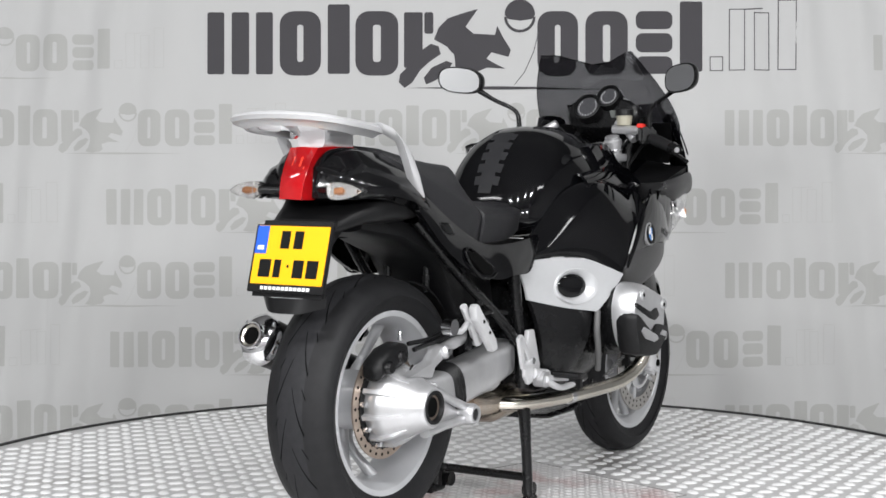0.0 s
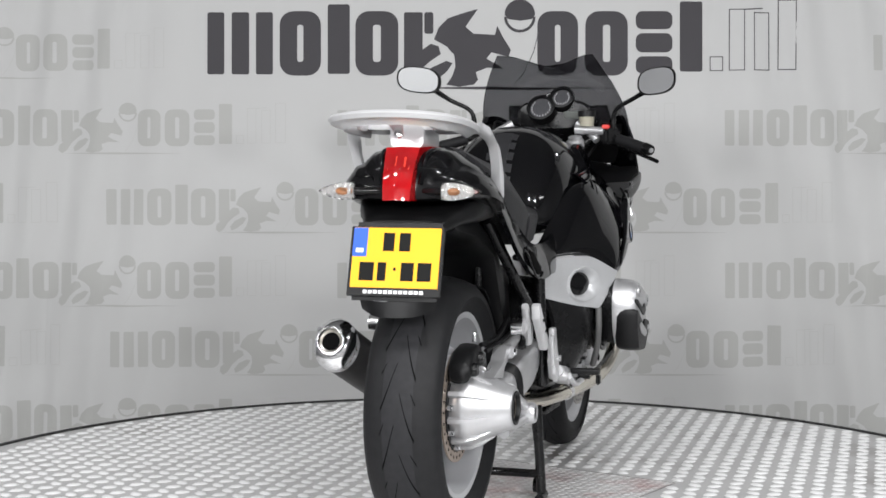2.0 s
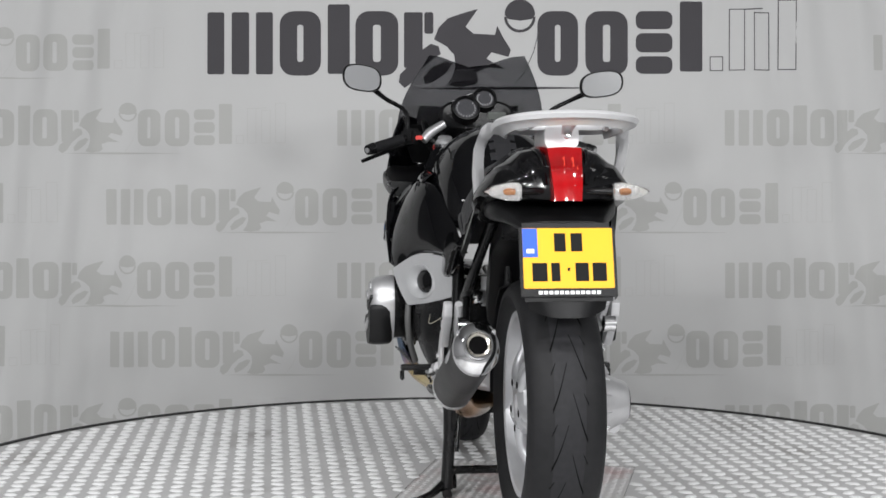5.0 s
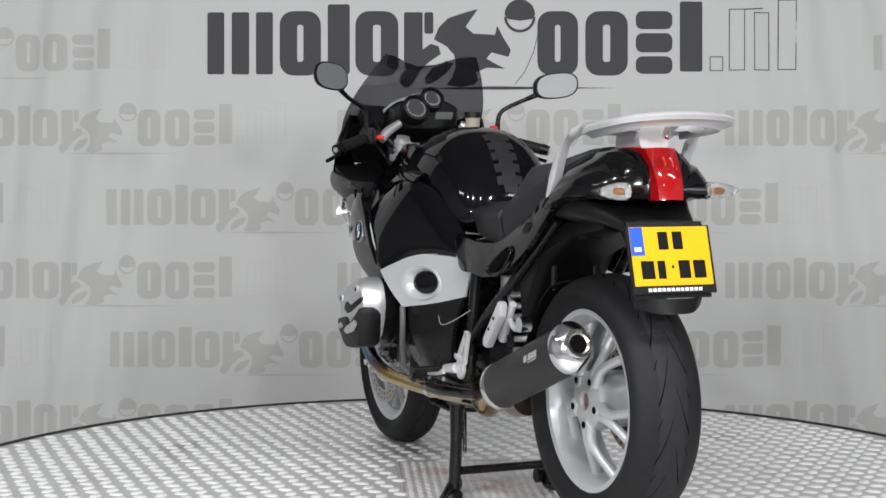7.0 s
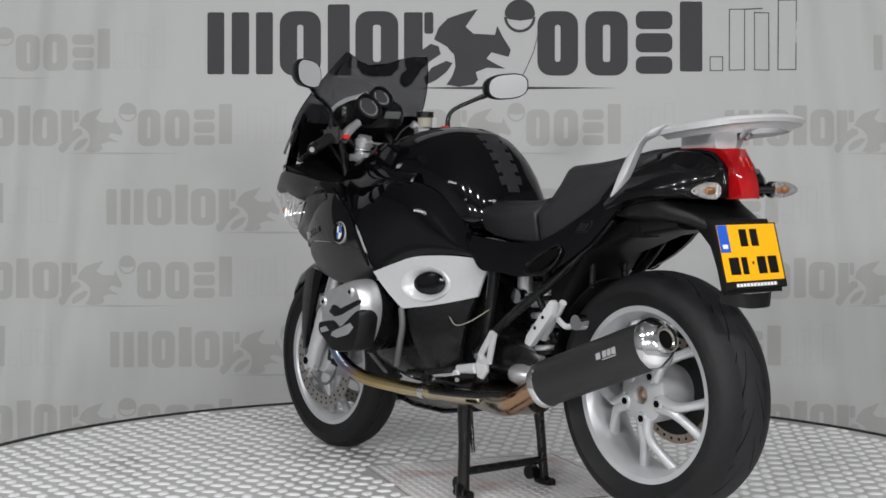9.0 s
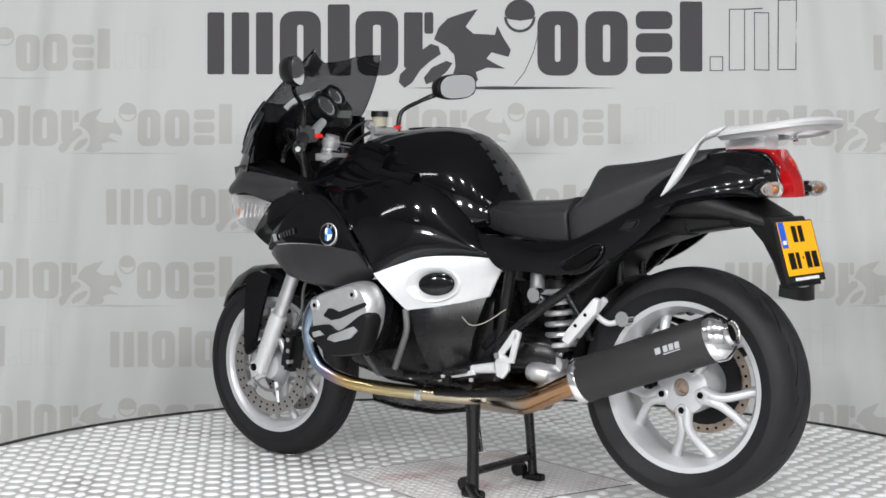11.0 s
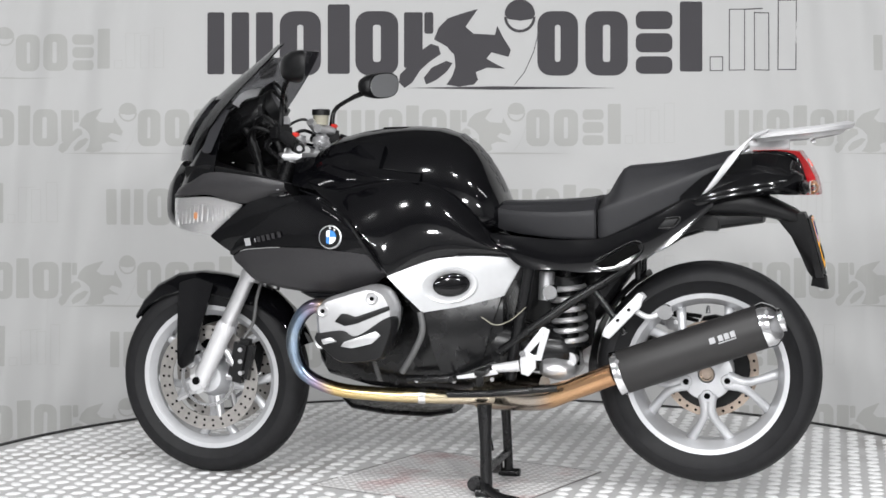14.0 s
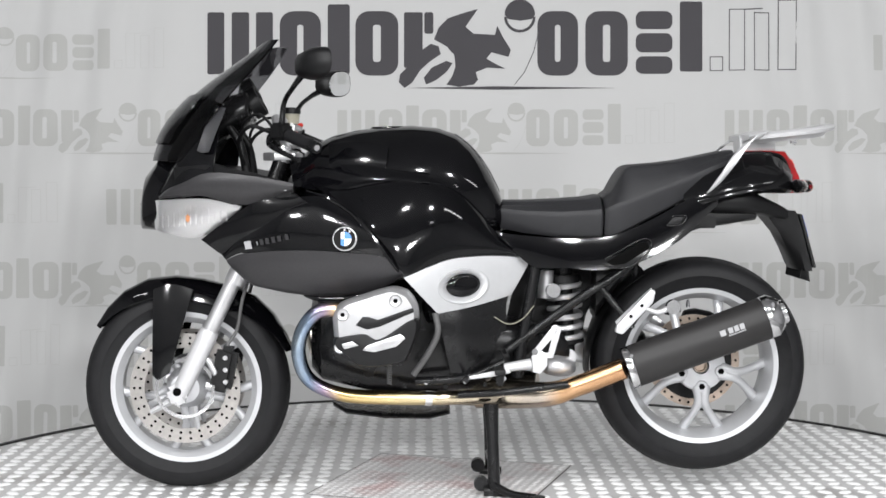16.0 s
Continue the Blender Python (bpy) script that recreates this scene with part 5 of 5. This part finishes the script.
for k in range(12):
    plate_box("frame_letter_bar", -0.066 + 0.012 * k, -0.0705, 0.009, 0.008, 0.001, WHITE, frame_ob, "", 0.0045)

# rear hugger and inner mudguard
rings = []
for a in range(-4, 60, 9):
    r = radians(a)
    row = []
    for k in range(9):
        u = -1 + k / 4
        row.append((RX + 0.335 * math.cos(r) * (1 - 0.02 * u * u), 0.085 * u, RZ + (0.335 - 0.02 * abs(u) ** 3) * math.sin(r)))
    for k in range(9):
        u = 1 - k / 4
        row.append((RX + 0.330 * math.cos(r), 0.083 * u, RZ + (0.330 - 0.02 * abs(u) ** 3) * math.sin(r)))
    rings.append(row)
part("rear_hugger", loft(rings), PLASTIC, bike, "black inner mudguard")
part("inner_mudguard", loft([superring(x, 0, z, w, h, h, n=16, e=4) for x, z, w, h in ((-0.36, 0.60, 0.10, 0.10), (-0.50, 0.735, 0.11, 0.03), (-0.66, 0.79, 0.11, 0.03), (-0.82, 0.81, 0.10, 0.025))]), PLASTIC, bike)

# -- engine --
eng = part("engine", loft([superring(x, 0, z, w, h, h2, n=28, e=4) for x, z, w, h, h2 in
           ((0.46, 0.45, 0.09, 0.10, 0.10), (0.43, 0.46, 0.13, 0.13, 0.14), (0.30, 0.46, 0.15, 0.14, 0.17), (0.15, 0.46, 0.16, 0.16, 0.18), (0.0, 0.46, 0.15, 0.17, 0.17), (-0.10, 0.46, 0.12, 0.15, 0.13))]), SATIN, bike, "black boxer engine block")
part("gearbox_cover", loft([superring(x, 0, z, w, h, h, n=20, e=3.5) for x, z, w, h in ((-0.06, 0.43, 0.13, 0.08), (-0.16, 0.42, 0.12, 0.07), (-0.26, 0.41, 0.10, 0.06), (-0.30, 0.40, 0.07, 0.04))]), SATIN, eng)
# Added black filler plate closes the gap behind the subframe.
part("inner_filler_plate", slab([(-0.08, 0.36), (-0.15, 0.67), (-0.43, 0.68), (-0.345, 0.50), (-0.33, 0.42), (-0.25, 0.37)], -0.055, -0.035, 0.004), PLASTIC, eng, "black filler plate behind the subframe")
for s in (1, -1):
    dx = 0.0 if s > 0 else -0.03
    part("cylinder", tube([(0.27 + dx, 0.13 * s, 0.49), (0.27 + dx, 0.26 * s, 0.495)], [0.085, 0.088], n=20), SATIN, eng)
    for k in range(5):
        part("cooling_fin", lathe([(0.08, -0.003), (0.098, -0.003), (0.098, 0.003), (0.08, 0.003)], (0.27 + dx, (0.165 + 0.022 * k) * s, 0.493), n=28, closed=True), SATIN, eng)
    O = [(0.386, 0.525), (0.366, 0.567), (0.30, 0.592), (0.232, 0.612), (0.195, 0.610), (0.168, 0.592), (0.148, 0.545), (0.160, 0.480), (0.20, 0.425), (0.27, 0.412), (0.33, 0.418), (0.376, 0.455)]
    O = [(x + dx, z) for x, z in O]
    cx, cz = sum(p[0] for p in O) / len(O), sum(p[1] for p in O) / len(O)
    cover = part("valve_cover", loft([[(cx + (x - cx) * k, y * s, cz + (z - cz) * k) for x, z in [(q.x, q.z) for q in smooth([(a, 0, b) for a, b in O + [O[0]]], 48)[:-1]]] for y, k in ((0.2980, 0.99), (0.3040, 1.0), (0.3310, 0.985), (0.3520, 0.94), (0.3640, 0.86), (0.3680, 0.3))]), CAST, eng, "cast aluminium valve cover")
    part("cylinder_head", loft([[(cx + (x - cx) * k, y * s, cz + (z - cz) * k) for x, z in O] for y, k in ((0.24, 0.86), (0.26, 0.95), (0.2970, 0.975))]), SATIN, eng, "black cylinder head")
    G = [(x + dx, z) for x, z in ((0.3780, 0.478), (0.30, 0.490), (0.255, 0.475), (0.165, 0.530), (0.150, 0.505), (0.175, 0.43), (0.20, 0.408), (0.30, 0.398), (0.3510, 0.430), (0.3810, 0.455))]
    gx, gz = sum(p[0] for p in G) / len(G), sum(p[1] for p in G) / len(G)
    guard = part("cylinder_guard", loft([[(gx + (x - gx) * k, y * s, gz + (z - gz) * k) for x, z in [(q.x, q.z) for q in smooth([(a, 0, b) for a, b in G + [G[0]]], 50)[:-1]]] for y, k in ((0.3040, 0.90), (0.3120, 0.98), (0.3360, 1.01), (0.3600, 0.99), (0.3720, 0.93), (0.3750, 0.5))]), PLASTIC, eng, "black plastic cylinder guard")
    part("guard_inlay", slab([(x + dx, z) for x, z in ((0.29, 0.458), (0.20, 0.490), (0.185, 0.478), (0.21, 0.455), (0.27, 0.440), (0.3010, 0.445))], 0.3720 * s, 0.3785 * s, 0.003), CAST, guard)
    part("guard_inlay", slab([(x + dx, z) for x, z in ((0.3580, 0.462), (0.33, 0.470), (0.3110, 0.458), (0.3510, 0.448))], 0.3720 * s, 0.3785 * s, 0.003), CAST, guard)
    part("cover_recess", slab([(x + dx, z) for x, z in ((0.3210, 0.512), (0.3010, 0.535), (0.285, 0.535), (0.26, 0.527), (0.165, 0.560), (0.162, 0.548), (0.255, 0.508), (0.29, 0.500))], 0.3600 * s, 0.3715 * s, 0.004), PLASTIC, cover)
    for x, z in ((0.355 + dx, 0.540), (0.213 + dx, 0.578), (0.362 + dx, 0.452)):
        b = part("cover_bolt", lathe([(0.0, -0.02), (0.017, -0.02), (0.017, 0.010), (0.014, 0.013), (0.0, 0.010)] if s > 0 else [(0.0, 0.02), (0.017, 0.02), (0.017, -0.010), (0.014, -0.013), (0.0, -0.010)], (x, 0.3580 * s, z), n=18), CAST, cover)
        part("bolt_socket", lathe([(0.0, 0.0), (0.007, 0.0), (0.007, 0.0115 * s), (0.0, 0.0115 * s)], (x, 0.3580 * s, z), n=6), HOLE, b)
    part("throttle_body", tube([(0.13 + dx, 0.20 * s, 0.53), (0.03, 0.17 * s, 0.56)], [0.032, 0.028], n=16), SATIN, eng)
    part("air_intake_cover", shell([(0.10, 0.248, 0.536), (0.02, 0.224, 0.548), (-0.105, 0.156, 0.577)], [(0.06, 0.205, 0.36), (0.01, 0.198, 0.355), (-0.05, 0.170, 0.38)], n=10, m=8, bulge=0.015, side=s, thick=0.012), SATIN, eng, "black lower engine cover")
    for k, (x, z) in enumerate(((0.19, 0.322), (0.13, 0.332), (0.075, 0.322), (0.02, 0.336), (-0.035, 0.328), (-0.09, 0.345))):
        part("engine_bolt", lathe([(0.0, -0.003), (0.006, -0.003), (0.006, 0.003), (0.0, 0.003)], (x, (0.211 if x < 0.05 else 0.204) * s, z), n=8), GREY if k % 2 else SATIN, eng)
    part("breather_hose", tube([(0.105, 0.262 * s, 0.535), (0.098, 0.264 * s, 0.48), (0.125, 0.255 * s, 0.42), (0.165, 0.235 * s, 0.36)], 0.009), HOSE, eng)
    spring = [(0.232 + 0.006 * math.cos(1.1 * k), (0.285 - 0.0012 * k) * s + 0.006 * math.sin(1.1 * k), 0.395 - 0.0013 * k) for k in range(50)]
    part("spark_lead", tube(spring, 0.0019, n=6, steps=150), HOSE, eng, "coiled steel lead")
    hd = part("header_pipe", tube([(0.36 + dx, 0.275 * s, 0.545), (0.425 + dx * 0.5, 0.272 * s, 0.540), (0.470, 0.262 * s, 0.490), (0.484, 0.25 * s, 0.42), (0.455, 0.235 * s, 0.345), (0.37, 0.215 * s, 0.302), (0.25, 0.19 * s, 0.288), (0.10, 0.16 * s, 0.282), (-0.05, 0.115 * s, 0.280), (-0.12, 0.05 * s, 0.283)], 0.0205, n=16, steps=63), HEAT if s > 0 else TAILPIPE, bike, "heat-tinted steel header pipe" if s > 0 else "bright stainless header pipe")
    part("pipe_clamp", tube([(0.135, 0.167 * s, 0.2835), (0.115, 0.163 * s, 0.2825)], 0.0235, n=16), CHROME, hd)
part("collector", tube([(-0.02, 0.06, 0.282), (-0.12, 0.09, 0.282), (-0.22, 0.13, 0.288), (-0.30, 0.155, 0.315), (-0.43, 0.185, 0.370)], [0.045, 0.042, 0.036, 0.030, 0.031], n=20), HEAT, bike, "bronzed exhaust link pipe")
part("catalyst", tube([(0.06, -0.02, 0.285), (-0.10, -0.02, 0.285), (-0.20, 0.0, 0.29)], [0.05, 0.06, 0.045], n=20), HEAT, bike)
part("bash_plate", loft([superring(x, 0, z, w, 0.008, 0.010, n=16, e=3) for x, z, w in ((0.40, 0.250, 0.06), (0.36, 0.232, 0.10), (0.25, 0.222, 0.12), (0.12, 0.218, 0.11), (0.06, 0.226, 0.07))]), SATIN, bike, "black sump guard")

# -- silencer on the left --
A, Bv = Vector((-0.440, 0.195, 0.372)), Vector((-0.872, 0.190, 0.530))
axis = (Bv - A).normalized()
L = (Bv - A).length - 0.026
Bv = A + axis * L


def oval(profile, n=36, ky=0.86):
    side = Vector((0, 1, 0))
    upv = axis.cross(side).normalized()
    upv = upv if upv.z > 0 else -upv
    return loft([[A + axis * h + r * (ky * math.cos(a) * side + math.sin(a) * upv) for a in [2 * math.pi * k / n for k in range(n)]] for r, h in profile])


can = part("silencer", oval([(0.040, 0.0), (0.058, 0.004), (0.0605, 0.012), (0.0605, L - 0.012), (0.059, L - 0.008)]), MUFF, bike, "matt black silencer can")
part("front_ring", oval([(0.050, -0.004), (0.0625, -0.004), (0.0625, 0.014), (0.061, 0.016)]), CHROME, can)
part("end_cap", oval([(0.060, L - 0.024), (0.0632, L - 0.022), (0.0632, L - 0.002), (0.0612, L + 0.001), (0.0600, L + 0.003), (0.053, L + 0.012), (0.042, L + 0.024), (0.036, L + 0.026), (0.034, L + 0.023)]), CHROME, can, "polished steel end cap")
part("tail_pipe", lathe([(0.027, -0.02), (0.0325, -0.02), (0.0345, 0.006), (0.0335, 0.012), (0.030, 0.012), (0.027, 0.002)], Bv + axis * 0.025, direction=axis, n=36, closed=True), CHROME, can)
part("pipe_sleeve", lathe([(0.022, -0.01), (0.0275, -0.01), (0.0275, 0.006), (0.022, 0.004)], Bv + axis * 0.025, direction=axis, n=32, closed=True), TAILPIPE, can, "browned inner pipe")
part("pipe_bore", lathe([(0.0, -0.01), (0.0225, -0.01), (0.0225, 0.0035), (0.0, 0.0030)], Bv + axis * 0.025, direction=axis, n=28), HOLE, can)
for h in (0.004, L - 0.010):
    for a in (0.6, 2.5):
        p = A + axis * h + Vector((0, 0.052 * math.cos(a), 0.058 * math.sin(a)))
        part("ring_bolt", box(p, (0.010, 0.008, 0.024), bevel=0.003), CHROME, can)
for k, (d, w) in enumerate(((0.275, 0.016), (0.298, 0.013), (0.315, 0.013), (0.332, 0.013))):
    p = A + axis * d + Vector((0, 0.0515, 0.010))
    part("silencer_letter_bar", box(p, (w, 0.002, 0.016), bevel=0, turn=pose(0, 0, 0, 10, 20, 0)), GREY, can)
part("underline_bar", box(A + axis * 0.318 + Vector((0, 0.0535, -0.003)), (0.05, 0.0015, 0.003), bevel=0, turn=pose(0, 0, 0, 0, 20, 0)), GREY, can)

# -- stand, pegs, frame --
stand = part("centre_stand", tube([(-0.055, 0.155, 0.265), (-0.060, 0.160, 0.16), (-0.065, 0.168, 0.022)], [0.022, 0.017, 0.018], n=12), SATIN, bike, "black steel centre stand")
part("stand_leg", tube([(-0.055, -0.115, 0.265), (-0.060, -0.125, 0.16), (-0.065, -0.135, 0.022)], [0.018, 0.014, 0.014], n=12), SATIN, stand)
part("stand_crossbar", tube([(-0.062, 0.165, 0.075), (-0.062, -0.13, 0.075)], 0.012), SATIN, stand)
part("stand_foot", tube([(-0.035, 0.168, 0.016), (-0.10, 0.170, 0.013)], 0.0145), SATIN, stand)
part("stand_foot", tube([(-0.035, -0.135, 0.014), (-0.10, -0.137, 0.012)], 0.0135), SATIN, stand)
part("foot_roller", lathe([(0.0, -0.013), (0.021, -0.013), (0.021, 0.013), (0.0, 0.013)], (-0.028, 0.150, 0.035), n=16), SATIN, stand)
part("foot_roller", lathe([(0.0, -0.013), (0.021, -0.013), (0.021, 0.013), (0.0, 0.013)], (-0.028, -0.118, 0.035), n=16), SATIN, stand)
part("foot_lever", tube([(-0.06, 0.175, 0.035), (-0.11, 0.215, 0.018), (-0.175, 0.255, 0.015)], [0.014, 0.011, 0.012]), SATIN, stand)
part("lever_pad", lathe([(0.0, 0.0), (0.018, 0.002), (0.018, 0.02), (0.0, 0.024)], (-0.185, 0.262, 0.002), direction=(0, 0, 1), n=14), SATIN, stand)
part("return_spring", tube([(-0.05, 0.13, 0.24), (-0.075, 0.14, 0.13)], 0.006), SATIN, stand)
part("stand_rod", tube([(0.04, 0.205, 0.298), (-0.09, 0.208, 0.306), (-0.27, 0.19, 0.325)], 0.010), SATIN, bike)
for s in (1, -1):
    part("subframe_tube", tube([(-0.130, 0.150 * s, 0.34), (-0.145, 0.150 * s, 0.45), (-0.172, 0.150 * s, 0.60), (-0.185, 0.150 * s, 0.68)], 0.017), SATIN, bike)
    part("subframe_tube", tube([(-0.10, 0.150 * s, 0.415), (-0.178, 0.156 * s, 0.474), (-0.30, 0.154 * s, 0.562), (-0.441, 0.146 * s, 0.655), (-0.62, 0.12 * s, 0.81)], 0.014), SATIN, bike)
    part("subframe_stay", tube([(-0.355, 0.150 * s, 0.610), (-0.415, 0.160 * s, 0.537), (-0.455, 0.170 * s, 0.48)], 0.010), SATIN, bike)
    part("mudguard_stay", tube([(-0.475, 0.06 * s, 0.74), (-0.478, 0.06 * s, 0.62)], 0.010), SATIN, bike)
    part("lower_frame_tube", tube([(0.16, 0.195 * s, 0.335), (0.02, 0.20 * s, 0.345), (-0.09, 0.17 * s, 0.385)], 0.012), SATIN, bike)
    hub = [(-0.166, 0.404), (-0.182, 0.432), (-0.212, 0.412), (-0.212, 0.380), (-0.192, 0.356), (-0.170, 0.362)]
    hp = part("heel_plate", slab(hub, 0.193 * s, 0.205 * s, 0.004), RACKSILVER, bike, "silver heel plate with an open triangle")
    for q in ([(-0.176, 0.428), (-0.190, 0.418), (-0.243, 0.476), (-0.240, 0.495), (-0.228, 0.495)], [(-0.232, 0.494), (-0.252, 0.488), (-0.228, 0.404), (-0.212, 0.410)], [(-0.180, 0.414), (-0.214, 0.418), (-0.230, 0.402), (-0.186, 0.400)]):
        part("heel_plate_bar", slab(q, 0.196 * s, 0.206 * s, 0.003), RACKSILVER, hp)
    part("heel_plate_bolt", lathe([(0.0, -0.004), (0.009, -0.004), (0.009, 0.004), (0.0, 0.004)], (-0.176, 0.207 * s, 0.420), n=12), CHROME, hp)
    part("footrest_hanger", tube([(-0.165, 0.20 * s, 0.385), (-0.09, 0.205 * s, 0.375)], [0.016, 0.012]), RACKSILVER, hp)
    peg = part("footrest", slab([(-0.135, 0.205), (-0.115, 0.205), (-0.108, 0.300), (-0.140, 0.300)], 0, 0.016, 0.005, swap=lambda v, s=s: Vector((v.x + 0.05, s * v.z, 0.365 + v.y))), PLASTIC, bike, "rubber-topped footrest")
    part("peg_tip", box((-0.074, 0.296 * s, 0.352), (0.022, 0.012, 0.03), bevel=0.004), SATIN, peg)
    lever = part("shift_lever" if s > 0 else "brake_pedal", slab([(-0.11, 0.362), (-0.10, 0.374), (-0.055, 0.366), (0.02, 0.350), (0.022, 0.342), (-0.05, 0.350)], 0.212 * s, 0.222 * s, 0.003), RACKSILVER, bike, "silver foot lever")
    part("lever_tip", tube([(0.015, 0.215 * s, 0.346), (0.018, 0.255 * s, 0.346)], 0.008), PLASTIC, lever)
    # folded passenger footrest on its silver bracket
    br = part("passenger_peg_bracket", tube([(-0.415, 0.175 * s, 0.492), (-0.46, 0.185 * s, 0.54), (-0.510, 0.190 * s, 0.592)], [0.014, 0.013, 0.010], n=8), RACKSILVER, bike, "silver passenger footrest bracket")
    part("passenger_peg", slab([(-0.398, 0.478), (-0.420, 0.470), (-0.505, 0.560), (-0.512, 0.592), (-0.498, 0.600), (-0.405, 0.500)], 0.205 * s, 0.228 * s, 0.006), RACKSILVER, br)
    for d in (0.3, 0.7):
        part("peg_hole", lathe([(0.0, 0.0), (0.005, 0.0), (0.005, 0.0305 * s), (0.0, 0.0305 * s)], (-0.42 - 0.075 * d, 0.199 * s, 0.50 + 0.075 * d), n=10), HOLE, br)
    part("bracket_strut", tube([(-0.47, 0.185 * s, 0.555), (-0.52, 0.188 * s, 0.53), (-0.565, 0.186 * s, 0.545)], 0.008), RACKSILVER, br)
    part("bracket_bobbin", lathe([(0.0, -0.014), (0.020, -0.014), (0.020, 0.014), (0.0, 0.014)], (-0.567, 0.186 * s, 0.545), n=20), CHROME, br)

part("frame_plate", slab([(-0.10, 0.40), (-0.135, 0.50), (-0.165, 0.50), (-0.185, 0.41), (-0.16, 0.36), (-0.11, 0.35)], -0.175, -0.190, 0.004), RACKSILVER, bike, "silver footrest plate")
part("pedal_pivot", lathe([(0.0, -0.02), (0.022, -0.02), (0.022, 0.012), (0.0, 0.012)], (-0.13, -0.205, 0.365), n=20), CAST, bike)
part("pedal_arm", tube([(-0.13, -0.222, 0.365), (-0.06, -0.228, 0.335), (0.015, -0.232, 0.335)], [0.011, 0.008, 0.008]), RACKSILVER, bike)
part("brake_line", tube([(RX + 0.04, -0.12, RZ + 0.13), (-0.50, -0.150, 0.52), (-0.36, -0.16, 0.56), (-0.22, -0.15, 0.55)], 0.006), PLASTIC, bike)

# -- shock absorber, seen through the frame --
shock = part("shock_absorber", tube([(-0.282, 0.03, 0.37), (-0.268, 0.03, 0.68)], 0.026, n=16), SATIN, bike, "shock absorber with a pale coil spring")
coil = []
for k in range(91):
    a = 2 * math.pi * 5.5 * k / 90
    coil.append((-0.280 + 0.045 * math.cos(a) + 0.008 * k / 90, 0.03 + 0.045 * math.sin(a), 0.435 + 0.165 * k / 90))
part("coil_spring", tube(coil, 0.0085, n=8, steps=180), CAST, shock)
part("spring_seat", tube([(-0.281, 0.03, 0.425), (-0.280, 0.03, 0.436)], 0.052, n=24), SATIN, shock)
part("spring_collar", tube([(-0.272, 0.03, 0.602), (-0.271, 0.03, 0.625)], 0.048, n=24), PLASTIC, shock)
part("shock_reservoir", tube([(-0.215, 0.07, 0.56), (-0.218, 0.07, 0.64)], 0.022, n=14), CAST, shock)
part("adjuster_knob", lathe([(0.0, -0.014), (0.020, -0.014), (0.023, 0.0), (0.020, 0.014), (0.0, 0.014)], (-0.235, 0.105, 0.585), n=16), CHROME, shock)
part("shock_eye", tube([(-0.284, -0.02, 0.390), (-0.284, 0.08, 0.390)], 0.022, n=18), CAST, shock)
part("pivot_casting", loft([superring(x, 0.0, z, w, h, h, n=24, e=2.8) for x, z, w, h in ((-0.205, 0.370, 0.110, 0.026), (-0.22, 0.369, 0.134, 0.034), (-0.25, 0.366, 0.140, 0.038), (-0.285, 0.362, 0.128, 0.031), (-0.302, 0.360, 0.10, 0.018))]), CAST, bike, "cast aluminium pivot housing")
part("wiring", tube([(-0.06, 0.215, 0.52), (-0.10, 0.222, 0.500), (-0.14, 0.205, 0.512), (-0.175, 0.165, 0.545)], 0.0012), CREAM, bike)


def motions():
    rows_deck, rows_bike = [], []
    for k in range(33):
        t = k / 2
        a = heading(t)
        rows_deck.append((t, pose(0, 0, 0, 0, 0, a)))
        rows_bike.append((t, pose(0.09 * math.sin(radians(a)), -0.09 * math.cos(radians(a)), 0, 0, 0, a)))
    walk(turntable, rows_deck)
    walk(bike, rows_bike)


motions()
